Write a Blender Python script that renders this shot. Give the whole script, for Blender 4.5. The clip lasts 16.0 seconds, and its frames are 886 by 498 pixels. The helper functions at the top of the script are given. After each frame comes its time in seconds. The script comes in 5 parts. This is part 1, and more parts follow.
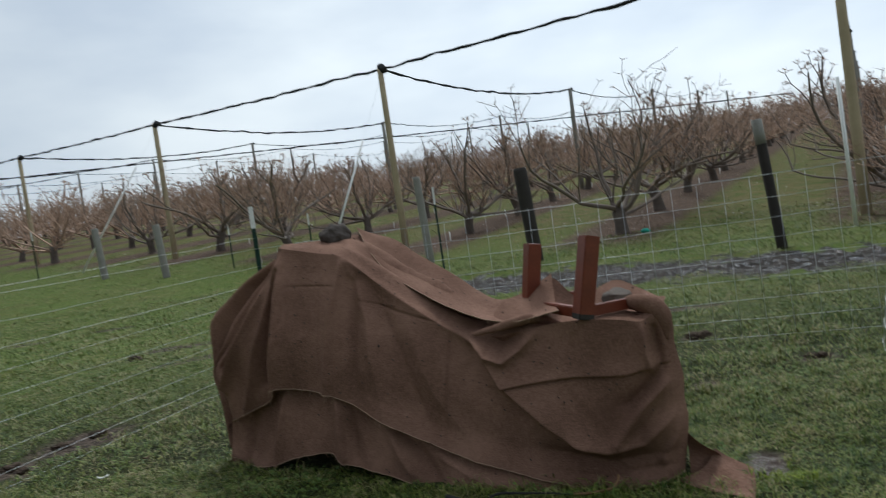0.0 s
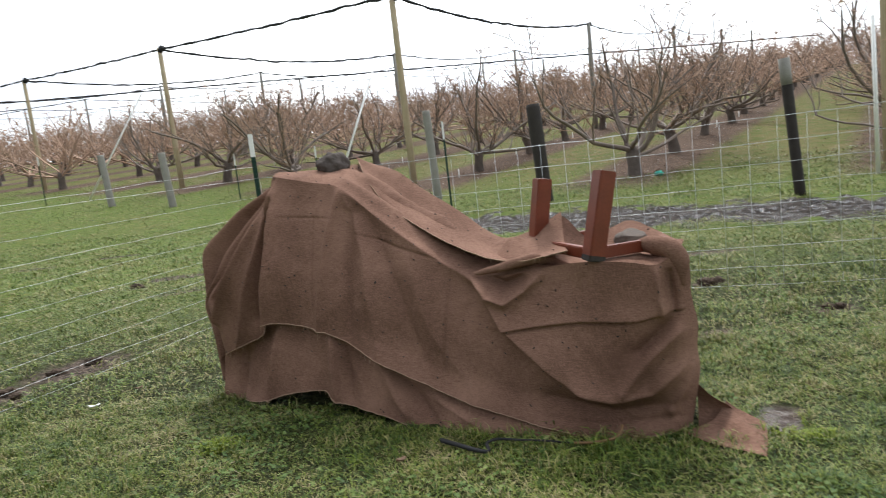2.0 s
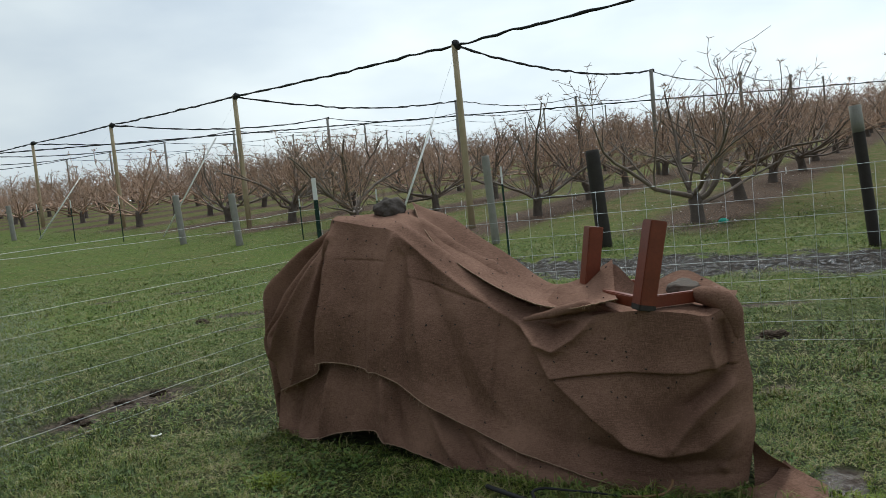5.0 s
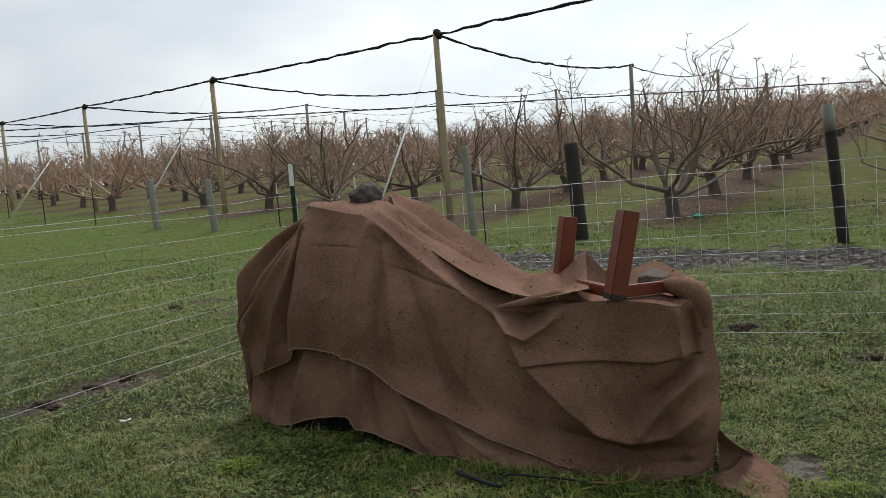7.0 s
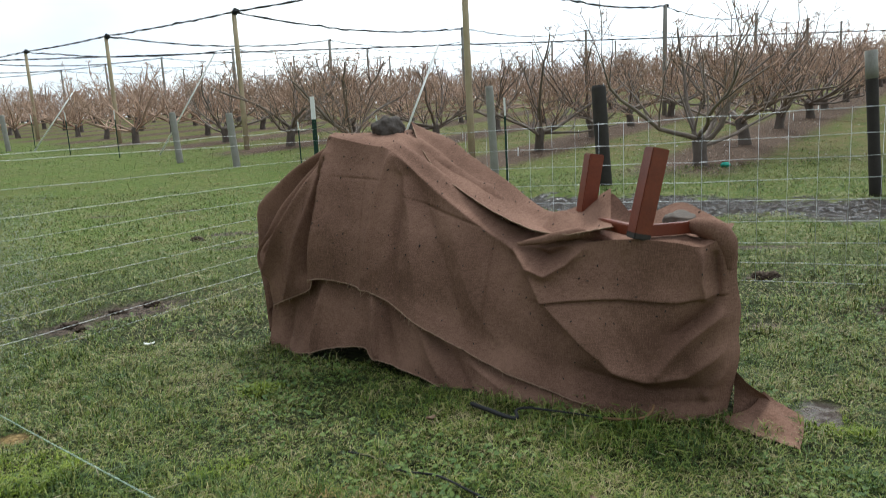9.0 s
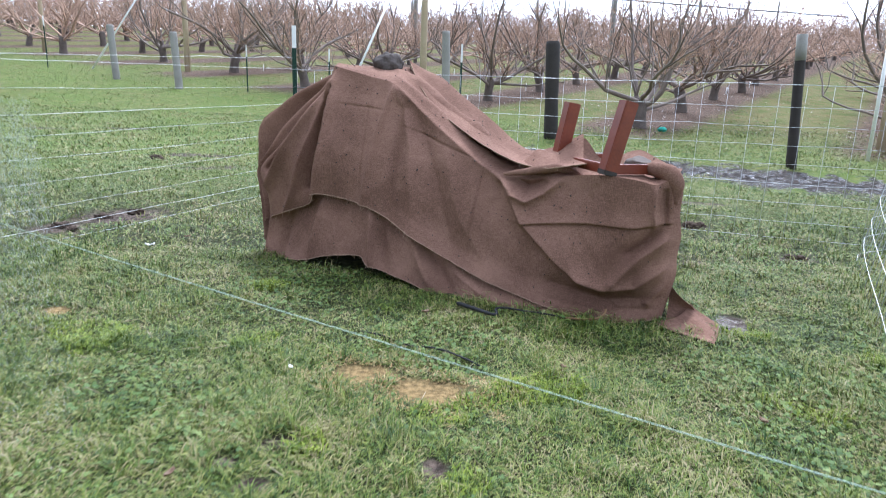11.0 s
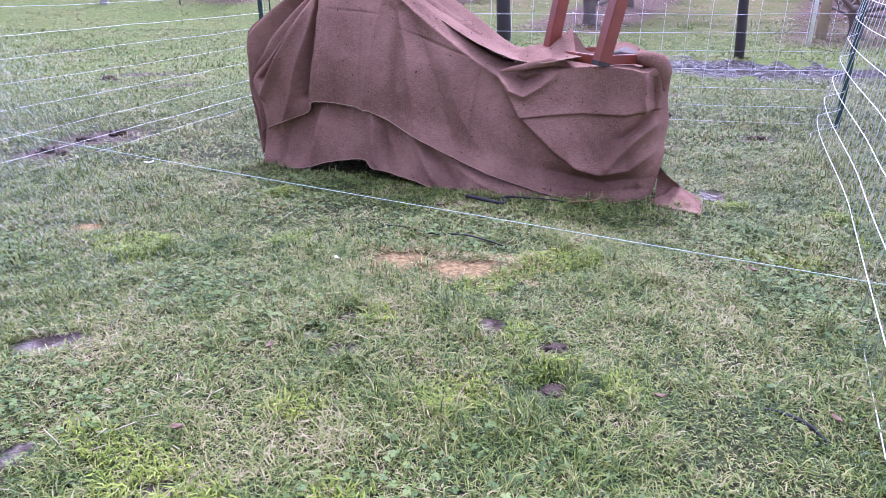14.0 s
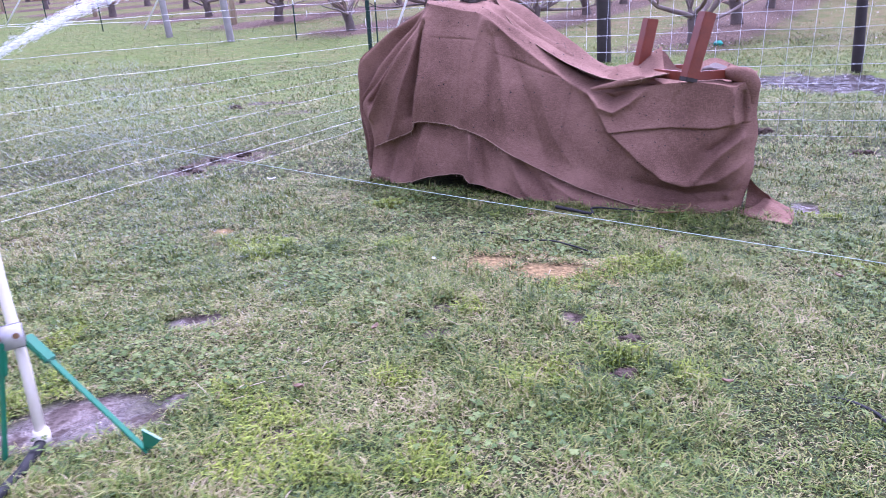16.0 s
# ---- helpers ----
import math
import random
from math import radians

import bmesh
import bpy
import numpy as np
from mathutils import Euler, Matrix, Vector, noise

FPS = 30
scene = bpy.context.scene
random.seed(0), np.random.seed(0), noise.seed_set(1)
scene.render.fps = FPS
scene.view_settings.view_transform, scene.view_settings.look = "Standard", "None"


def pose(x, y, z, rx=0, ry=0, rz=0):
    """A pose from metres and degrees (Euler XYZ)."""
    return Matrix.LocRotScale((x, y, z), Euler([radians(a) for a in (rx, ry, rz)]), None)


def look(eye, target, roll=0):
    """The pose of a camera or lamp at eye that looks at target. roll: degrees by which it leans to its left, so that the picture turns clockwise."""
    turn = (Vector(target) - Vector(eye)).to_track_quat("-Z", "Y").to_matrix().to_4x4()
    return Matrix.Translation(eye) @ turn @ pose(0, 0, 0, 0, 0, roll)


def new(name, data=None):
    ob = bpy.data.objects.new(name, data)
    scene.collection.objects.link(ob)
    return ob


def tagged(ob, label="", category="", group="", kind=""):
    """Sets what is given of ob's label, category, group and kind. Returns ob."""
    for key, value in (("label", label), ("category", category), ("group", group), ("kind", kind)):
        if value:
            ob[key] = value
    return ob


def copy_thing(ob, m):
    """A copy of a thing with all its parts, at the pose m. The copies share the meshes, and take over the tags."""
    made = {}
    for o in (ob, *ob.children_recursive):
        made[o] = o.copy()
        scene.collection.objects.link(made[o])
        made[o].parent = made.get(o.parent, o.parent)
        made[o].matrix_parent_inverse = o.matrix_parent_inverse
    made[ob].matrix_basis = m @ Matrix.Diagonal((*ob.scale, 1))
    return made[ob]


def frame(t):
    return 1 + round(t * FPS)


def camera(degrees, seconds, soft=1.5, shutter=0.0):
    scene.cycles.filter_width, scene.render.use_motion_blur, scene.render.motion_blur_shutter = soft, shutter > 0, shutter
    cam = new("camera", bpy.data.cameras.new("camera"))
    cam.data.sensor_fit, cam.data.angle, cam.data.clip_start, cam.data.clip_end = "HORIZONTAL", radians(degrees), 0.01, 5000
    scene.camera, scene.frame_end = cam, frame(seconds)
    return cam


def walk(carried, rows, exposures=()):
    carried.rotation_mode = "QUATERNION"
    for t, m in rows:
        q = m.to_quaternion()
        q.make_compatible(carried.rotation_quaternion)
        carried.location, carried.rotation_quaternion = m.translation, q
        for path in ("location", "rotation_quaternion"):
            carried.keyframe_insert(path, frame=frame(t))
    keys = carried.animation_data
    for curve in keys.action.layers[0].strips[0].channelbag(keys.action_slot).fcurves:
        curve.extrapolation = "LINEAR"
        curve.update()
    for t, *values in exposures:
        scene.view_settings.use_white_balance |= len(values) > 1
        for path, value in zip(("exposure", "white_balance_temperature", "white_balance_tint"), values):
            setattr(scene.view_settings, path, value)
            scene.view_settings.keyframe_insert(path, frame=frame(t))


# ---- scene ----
cam = camera(69.1, 16.0, soft=0.8, shutter=0.5)
PATH = [
    (0, (-0.064, -0.113, 0.97), (-0.013, 1.885, 0.898), -8.3),
    (0.5, (-0.035, 0.002, 0.946), (0.111, 1.988, 0.752), -8.2),
    (1, (-0.038, 0.027, 0.935), (0.104, 2.0, 0.643), -7.2),
    (1.5, (-0.033, 0.039, 0.934), (0.062, 2.013, 0.628), -7.0),
    (2, (-0.039, 0.047, 0.942), (-0.039, 2.03, 0.683), -6.7),
    (2.5, (-0.044, 0.051, 0.946), (-0.159, 2.037, 0.74), -6.4),
    (3, (-0.046, 0.038, 0.951), (-0.218, 2.025, 0.792), -6.1),
    (3.5, (-0.048, 0.031, 0.952), (-0.263, 2.016, 0.83), -5.7),
    (4, (-0.035, 0.004, 0.954), (-0.241, 1.99, 0.849), -5.8),
    (6.5, (-0.001, 0.001, 0.94), (-0.104, 1.995, 0.82), -5.1),
    (7, (0.0, 0.0, 0.938), (-0.1, 1.992, 0.795), -4.7),
    (7.5, (0.003, -0.002, 0.937), (-0.092, 1.99, 0.791), -4.6),
    (8, (0.005, -0.016, 0.934), (-0.083, 1.975, 0.776), -4.1),
    (8.5, (0.01, -0.027, 0.925), (-0.06, 1.962, 0.726), -3.7),
    (9, (-0.008, 0.019, 0.903), (-0.179, 1.987, 0.589), -3.1),
    (11.5, (-0.358, -0.512, 0.873), (-0.281, 1.396, 0.279), 2.6),
    (12, (-0.478, -0.567, 0.867), (-0.362, 1.264, 0.069), 0.3),
    (12.5, (-0.502, -0.618, 0.872), (-0.155, 1.229, 0.189), 1.3),
    (13, (-0.493, -0.625, 0.878), (-0.176, 1.246, 0.244), 0.7),
    (13.5, (-0.498, -0.616, 0.858), (-0.291, 1.242, 0.148), -0.3),
    (14, (-0.512, -0.615, 0.863), (-0.317, 1.235, 0.127), -0.2),
    (14.5, (-0.519, -0.62, 0.866), (-0.323, 1.237, 0.149), 0.1),
    (15, (-0.442, -0.659, 0.862), (-0.296, 1.231, 0.225), -0.8),
    (15.5, (-0.408, -0.734, 0.863), (-0.502, 1.142, 0.176), -4.1),
    (16, (-0.492, -0.838, 0.864), (-0.601, 1.047, 0.205), -2.6),
]

EXPOSURE = [  # seconds, stops, kelvin, tint
    (0.0, -0.72, 6000, 3), (0.5, -0.68, 6050, 3), (1.0, -0.10, 6500, 5), (1.5, 0.28, 6400, 8), (2.0, 0.30, 6400, 8), (2.5, 0.06, 6200, 3), (3.0, -0.36, 6100, 0), (3.5, -0.60, 5950, -1), (4.0, -0.60, 5950, -1), (6.5, -0.55, 6500, 4),
    (8.5, -0.50, 6500, 4), (9.0, 0.03, 6150, 2), (11.5, 1.04, 5350, 17), (12.0, 1.20, 5200, 24), (12.5, 1.22, 5150, 36), (13.5, 1.22, 5100, 44), (16.0, 1.22, 5080, 50)]
walk(cam, [(t, look(eye, target, roll)) for t, eye, target, roll in PATH], EXPOSURE)

# ---------------------------------------------------------------- light
world = bpy.data.worlds.new("overcast_sky")
scene.world = world
world.use_nodes = True
wt = world.node_tree
wt.nodes.clear()


def wnode(kind, **values):
    n = wt.nodes.new(kind)
    for key, value in values.items():
        n.inputs[key].default_value = value
    return n


sky = wt.nodes.new("ShaderNodeTexSky")
sky.sky_type = 'NISHITA'
sky.sun_disc = False
sky.sun_elevation = radians(57)
sky.sun_rotation = radians(7)
sky.air_density, sky.dust_density = 1.0, 3.0
coord = wt.nodes.new("ShaderNodeTexCoord")
stretch = wnode("ShaderNodeMapping", Scale=(1.2, 1.2, 3.2))
clouds = wnode("ShaderNodeTexNoise", Scale=1.7, Detail=5.0, Roughness=0.5)
ramp = wt.nodes.new("ShaderNodeValToRGB")
ramp.color_ramp.elements[0].position, ramp.color_ramp.elements[0].color = 0.34, (11.6, 12.4, 14.0, 1)
ramp.color_ramp.elements[1].position, ramp.color_ramp.elements[1].color = 0.66, (17.2, 17.4, 17.8, 1)
mix = wt.nodes.new("ShaderNodeMixRGB")
mix.inputs[0].default_value = 0.86
back = wnode("ShaderNodeBackground", Strength=0.08)
outw = wt.nodes.new("ShaderNodeOutputWorld")
wt.links.new(coord.outputs["Generated"], stretch.inputs["Vector"])
wt.links.new(stretch.outputs[0], clouds.inputs["Vector"])
wt.links.new(clouds.outputs["Fac"], ramp.inputs[0])
wt.links.new(sky.outputs[0], mix.inputs[1])
wt.links.new(ramp.outputs[0], mix.inputs[2])
# the cloud sheet is a little brighter low down and towards the veiled sun
low = wt.nodes.new("ShaderNodeSeparateXYZ")
wt.links.new(coord.outputs["Generated"], low.inputs[0])
glow = wt.nodes.new("ShaderNodeMapRange")
for key, value in (("From Min", 0.0), ("From Max", 0.6), ("To Min", 1.20), ("To Max", 1.12)):
    glow.inputs[key].default_value = value
wt.links.new(low.outputs[2], glow.inputs["Value"])
lift = wt.nodes.new("ShaderNodeVectorMath")
lift.operation = 'SCALE'
sunward = wt.nodes.new("ShaderNodeVectorMath")
sunward.operation = 'DOT_PRODUCT'
sunward.inputs[1].default_value = (0.50, 0.62, 0.62)
wt.links.new(coord.outputs["Generated"], sunward.inputs[0])
veil = wt.nodes.new("ShaderNodeMapRange")
for key, value in (("From Min", -0.7), ("From Max", 0.9), ("To Min", 0.28), ("To Max", 1.18)):
    veil.inputs[key].default_value = value
wt.links.new(sunward.outputs["Value"], veil.inputs["Value"])
both = wt.nodes.new("ShaderNodeMath")
both.operation = 'MULTIPLY'
wt.links.new(glow.outputs[0], both.inputs[0])
wt.links.new(veil.outputs[0], both.inputs[1])
wt.links.new(mix.outputs[0], lift.inputs[0])
wt.links.new(both.outputs[0], lift.inputs["Scale"])
wt.links.new(lift.outputs[0], back.inputs["Color"])
wt.links.new(back.outputs[0], outw.inputs[0])

sun_data = bpy.data.lights.new("sun", 'SUN')
sun_data.energy, sun_data.angle, sun_data.color = 2.6, radians(12), (1.0, 0.97, 0.93)
sun = new("sun", sun_data)
sun.matrix_world = look((0.8, 9.2, 9.5), (0, 3, 0))


# ---------------------------------------------------------------- materials
def material(name, base, rough=0.8, metal=0.0, scale=8.0, spread=0.25, fine=120.0, bump=0.2, tint=None, vary=0.0, spec=0.4, alpha=None):
    """A surface with two sizes of mottling, fine relief, and a shift of tone from piece to piece."""
    m = bpy.data.materials.new(name)
    m.use_nodes = True
    nt = m.node_tree
    bsdf = nt.nodes["Principled BSDF"]
    bsdf.inputs["Roughness"].default_value = rough
    bsdf.inputs["Metallic"].default_value = metal
    bsdf.inputs["Specular IOR Level"].default_value = spec
    co = nt.nodes.new("ShaderNodeTexCoord")
    big, small = nt.nodes.new("ShaderNodeTexNoise"), nt.nodes.new("ShaderNodeTexNoise")
    big.inputs["Scale"].default_value, big.inputs["Detail"].default_value = scale, 4.0
    small.inputs["Scale"].default_value, small.inputs["Detail"].default_value = fine, 3.0
    for n in (big, small):
        nt.links.new(co.outputs["Object"], n.inputs["Vector"])
    tint = tint or tuple(c * 0.55 for c in base)
    cr = nt.nodes.new("ShaderNodeValToRGB")
    cr.color_ramp.elements[0].position, cr.color_ramp.elements[0].color = 0.5 - spread, (*tint, 1)
    cr.color_ramp.elements[1].position, cr.color_ramp.elements[1].color = 0.5 + spread, (*base, 1)
    blend = nt.nodes.new("ShaderNodeMath")
    blend.operation = 'MULTIPLY_ADD'
    blend.inputs[1].default_value = 0.45
    half = nt.nodes.new("ShaderNodeMath")
    half.operation = 'MULTIPLY'
    half.inputs[1].default_value = 0.55
    nt.links.new(big.outputs["Fac"], half.inputs[0])
    nt.links.new(small.outputs["Fac"], blend.inputs[0])
    nt.links.new(half.outputs[0], blend.inputs[2])
    nt.links.new(blend.outputs[0], cr.inputs[0])
    colour = cr.outputs[0]
    if vary:
        hsv = nt.nodes.new("ShaderNodeHueSaturation")
        info, span = nt.nodes.new("ShaderNodeNewGeometry"), nt.nodes.new("ShaderNodeMapRange")
        span.inputs["To Min"].default_value, span.inputs["To Max"].default_value = 1 - vary, 1 + vary
        nt.links.new(info.outputs["Random Per Island"], span.inputs["Value"])
        nt.links.new(span.outputs[0], hsv.inputs["Value"])
        nt.links.new(colour, hsv.inputs["Color"])
        colour = hsv.outputs[0]
    nt.links.new(colour, bsdf.inputs["Base Color"])
    if bump:
        bp = nt.nodes.new("ShaderNodeBump")
        bp.inputs["Strength"].default_value, bp.inputs["Distance"].default_value = bump, 0.004
        nt.links.new(small.outputs["Fac"], bp.inputs["Height"])
        nt.links.new(bp.outputs[0], bsdf.inputs["Normal"])
    return m


def burlap(name, base, dark):
    """Coarse woven cloth: streaky threads both ways, damp blotches, a coarse relief."""
    m = bpy.data.materials.new(name)
    m.use_nodes = True
    nt = m.node_tree
    bsdf = nt.nodes["Principled BSDF"]
    bsdf.inputs["Roughness"].default_value, bsdf.inputs["Specular IOR Level"].default_value = 0.95, 0.06
    co = nt.nodes.new("ShaderNodeTexCoord")
    fields = []
    for scale, detail in (((55, 55, 460), 2), ((460, 460, 45), 2), ((4, 4, 4), 5), ((380, 380, 380), 2)):
        mp, tx = nt.nodes.new("ShaderNodeMapping"), nt.nodes.new("ShaderNodeTexNoise")
        mp.inputs["Scale"].default_value = scale
        tx.inputs["Scale"].default_value, tx.inputs["Detail"].default_value = 1.0, detail
        nt.links.new(co.outputs["Object"], mp.inputs["Vector"])
        nt.links.new(mp.outputs[0], tx.inputs["Vector"])
        fields.append(tx.outputs["Fac"])
    total = None
    for f, k in zip(fields, (0.22, 0.22, 0.34, 0.22)):
        n = nt.nodes.new("ShaderNodeMath")
        n.operation = 'MULTIPLY_ADD'
        n.inputs[1].default_value, n.inputs[2].default_value = k, 0.0
        nt.links.new(f, n.inputs[0])
        if total is not None:
            nt.links.new(total, n.inputs[2])
        total = n.outputs[0]
    cr = nt.nodes.new("ShaderNodeValToRGB")
    cr.color_ramp.elements[0].position, cr.color_ramp.elements[0].color = 0.41, (*dark, 1)
    cr.color_ramp.elements[1].position, cr.color_ramp.elements[1].color = 0.60, (*base, 1)
    nt.links.new(total, cr.inputs[0])
    nt.links.new(cr.outputs[0], bsdf.inputs["Base Color"])
    bp = nt.nodes.new("ShaderNodeBump")
    bp.inputs["Strength"].default_value, bp.inputs["Distance"].default_value = 0.8, 0.003
    nt.links.new(total, bp.inputs["Height"])
    nt.links.new(bp.outputs[0], bsdf.inputs["Normal"])
    return m


BURLAP = burlap("burlap", (0.272, 0.159, 0.117), (0.121, 0.067, 0.048))
FRAY = material("frayed_burlap", (0.38, 0.26, 0.18), 0.95, scale=60.0, bump=0.0, tint=(0.24, 0.16, 0.115), spec=0.1)
RED_WOOD = material("stained_wood", (0.215, 0.050, 0.024), 0.42, scale=14.0, fine=160.0, bump=0.1, tint=(0.110, 0.026, 0.014))
STONE = material("grey_stone", (0.125, 0.105, 0.095), 0.9, scale=18.0, fine=90.0, bump=0.9, tint=(0.045, 0.036, 0.032), spec=0.2)
TAN_STONE = material("tan_stone", (0.120, 0.084, 0.060), 0.8, scale=16.0, fine=120.0, bump=0.6, tint=(0.070, 0.060, 0.054))
GALVANISED = material("galvanised_wire", (0.62, 0.64, 0.66), 0.42, metal=0.6, scale=30.0, bump=0.0, tint=(0.42, 0.44, 0.46))
WHITE_WIRE = material("white_coated_wire", (0.80, 0.80, 0.80), 0.5, scale=30.0, bump=0.0, tint=(0.62, 0.63, 0.64))
GREEN_STEEL = material("green_painted_steel", (0.012, 0.050, 0.034), 0.45, scale=20.0, bump=0.1, tint=(0.008, 0.034, 0.024))
WHITE_PAINT = material("white_paint", (0.90, 0.90, 0.89), 0.5, scale=20.0, bump=0.1, tint=(0.78, 0.78, 0.76))
BRIGHT_GREEN = material("tripod_green_enamel", (0.009, 0.165, 0.082), 0.4, scale=20.0, bump=0.05, tint=(0.005, 0.115, 0.058))
PVC = material("cream_plastic_pipe", (0.76, 0.72, 0.62), 0.4, scale=12.0, bump=0.0, tint=(0.66, 0.61, 0.50))
STEEL = material("zinc_plate", (0.55, 0.53, 0.53), 0.45, metal=0.5, scale=25.0, bump=0.05, tint=(0.40, 0.38, 0.38))
YELLOW = material("yellow_plastic", (0.80, 0.56, 0.015), 0.4, scale=20.0, bump=0.0, tint=(0.66, 0.44, 0.010))
RUBBER = material("black_rubber", (0.016, 0.016, 0.017), 0.75, scale=20.0, bump=0.1, tint=(0.010, 0.010, 0.011))
POLE_WOOD = material("treated_pole_wood", (0.50, 0.42, 0.28), 0.85, scale=3.0, fine=60.0, bump=0.4, tint=(0.34, 0.27, 0.17))
GREY_WOOD = material("weathered_grey_wood", (0.34, 0.33, 0.30), 0.9, scale=5.0, fine=70.0, bump=0.5, tint=(0.20, 0.19, 0.17))
DARK_WOOD = material("tarred_dark_wood", (0.050, 0.042, 0.036), 0.8, scale=5.0, fine=70.0, bump=0.5, tint=(0.018, 0.015, 0.014))
BARK = material("wet_bark", (0.310, 0.250, 0.212), 0.7, scale=4.0, fine=50.0, bump=0.5, tint=(0.085, 0.064, 0.054), vary=0.2)
TRUNK = material("dark_trunk_bark", (0.170, 0.135, 0.112), 0.8, scale=6.0, fine=45.0, bump=0.7, tint=(0.045, 0.035, 0.030), vary=0.15)
TWIG = material("reddish_twigs", (0.520, 0.350, 0.255), 0.8, scale=2.0, fine=30.0, bump=0.0, tint=(0.270, 0.172, 0.124), vary=0.35)
NET = material("rolled_black_netting", (0.030, 0.031, 0.035), 0.9, scale=9.0, fine=80.0, bump=0.6, tint=(0.012, 0.012, 0.014))
SPECK = material("dark_flecks", (0.025, 0.016, 0.012), 0.7, scale=60.0, bump=0.0, tint=(0.012, 0.009, 0.008))
TWINE = material("white_green_twine", (0.52, 0.60, 0.53), 0.6, scale=160.0, bump=0.0, tint=(0.22, 0.36, 0.27))
MUD = material("wet_mud_clod", (0.120, 0.086, 0.064), 0.9, scale=30.0, fine=140.0, bump=0.9, tint=(0.024, 0.017, 0.013), spec=0.15)

# ---------------------------------------------------------------- the lie of the land
RUN, SIDE = Vector((0.58, 0.81)).normalized(), Vector((-0.81, 0.58)).normalized()
FRONT_TREE = Vector((4.03, 13.65))
ROW_GAP, TREE_GAP = 4.95, 3.4


def hill(x, y):
    """The lawn is level and then climbs into the orchard."""
    tilt = 0.0155 * min(40.0, x) if x > 0 else -0.008 * max(-40.0, x)
    raw = 0.110 * (y - 12.1) - 0.009 * max(0.0, y - 17.0) + tilt
    soft = 0.16 * math.log1p(math.exp(max(-40.0, min(40.0, raw / 0.16))))
    top = 12.0
    return top - 2.0 * math.log1p(math.exp(max(-40.0, min(40.0, (top - soft) / 2.0)))) if soft > top - 6 else soft


def lawn(x, y):
    """The hill with the lawn's small bumps."""
    near = max(0.0, 1.0 - max(abs(x), abs(y - 3)) / 14.0)
    bumps = 0.022 * noise.noise((x * 1.3, y * 1.3, 2.0)) + 0.010 * noise.noise((x * 5.0, y * 5.0, 7.0))
    return hill(x, y) + near * bumps


# ---------------------------------------------------------------- mesh helpers
def mesh_object(name, bm, mat, smooth=True):
    me = bpy.data.meshes.new(name)
    bm.to_mesh(me)
    bm.free()
    me.materials.append(mat)
    if smooth:
        me.polygons.foreach_set("use_smooth", [True] * len(me.polygons))
    return new(name, me)


def raw_object(name, verts, faces, mat, smooth=True):
    me = bpy.data.meshes.new(name)
    me.from_pydata(verts, [], faces)
    me.materials.append(mat)
    if smooth:
        me.polygons.foreach_set("use_smooth", [True] * len(me.polygons))
    me.update()
    return new(name, me)


def part(name, bm, mat, parent, label="", smooth=True):
    ob = mesh_object(name, bm, mat, smooth)
    ob.parent = parent
    return tagged(ob, label)


def thing(name, label, category, at=(0, 0, 0), turn=0.0, group="", kind=""):
    ob = new(name)
    ob.matrix_world = pose(*at, 0, 0, turn)
    return tagged(ob, label, category, group, kind)


def tube_data(points, radii, sides, verts, faces, cap=True):
    """Adds a tube along the points to lists of corners and faces."""
    pts = [Vector(p) for p in points]
    start = len(verts)
    side = None
    for i, p in enumerate(pts):
        d = (pts[min(i + 1, len(pts) - 1)] - pts[max(i - 1, 0)]).normalized()
        if side is None:
            side = d.cross(Vector((0.31, 0.87, 0.39))).normalized()
        side = (side - d * side.dot(d)).normalized()
        other = d.cross(side)
        r = radii[i] if hasattr(radii, "__len__") else radii
        for k in range(sides):
            a = 2 * math.pi * k / sides
            verts.append(tuple(p + r * (math.cos(a) * side + math.sin(a) * other)))
    for i in range(len(pts) - 1):
        for k in range(sides):
            a, b = start + i * sides + k, start + i * sides + (k + 1) % sides
            faces.append((a, b, b + sides, a + sides))
    if cap:
        faces.append(tuple(start + k for k in range(sides))[::-1])
        faces.append(tuple(start + (len(pts) - 1) * sides + k for k in range(sides)))


def tube(name, points, radii, mat, parent=None, sides=8, label=""):
    verts, faces = [], []
    tube_data(points, radii, sides, verts, faces)
    ob = raw_object(name, verts, faces, mat)
    ob.parent = parent
    return tagged(ob, label)


def box_bm(size, centre=(0, 0, 0), bevel=0.003, taper=0.0):
    bm = bmesh.new()
    bmesh.ops.create_cube(bm, size=1.0)
    for v in bm.verts:
        k = 1.0 - taper * (v.co.z - 0.5) if taper else 1.0
        v.co = Vector((v.co.x * size[0] * k, v.co.y * size[1] * k, v.co.z * size[2])) + Vector(centre)
    if bevel:
        bmesh.ops.bevel(bm, geom=bm.edges[:], offset=bevel, segments=2, affect='EDGES', clamp_overlap=True)
    return bm


def smooth_step(a, b, x):
    k = max(0.0, min(1.0, (x - a) / (b - a)))
    return k * k * (3 - 2 * k)


def curve_point(points, s):
    """A smooth curve through points, s from 0 to 1 by length."""
    pts = [Vector(p) for p in points]
    gaps = [0.0]
    for a, b in zip(pts, pts[1:]):
        gaps.append(gaps[-1] + (b - a).length)
    d = s * gaps[-1]
    i = max(0, min(len(pts) - 2, sum(1 for g in gaps[1:-1] if g <= d)))
    k = (d - gaps[i]) / max(1e-6, gaps[i + 1] - gaps[i])
    a, b, c, e = pts[max(i - 1, 0)], pts[i], pts[i + 1], pts[min(i + 2, len(pts) - 1)]
    return 0.5 * ((2 * b) + (c - a) * k + (2 * a - 5 * b + 4 * c - e) * k * k + (3 * b - a - 3 * c + e) * k ** 3)

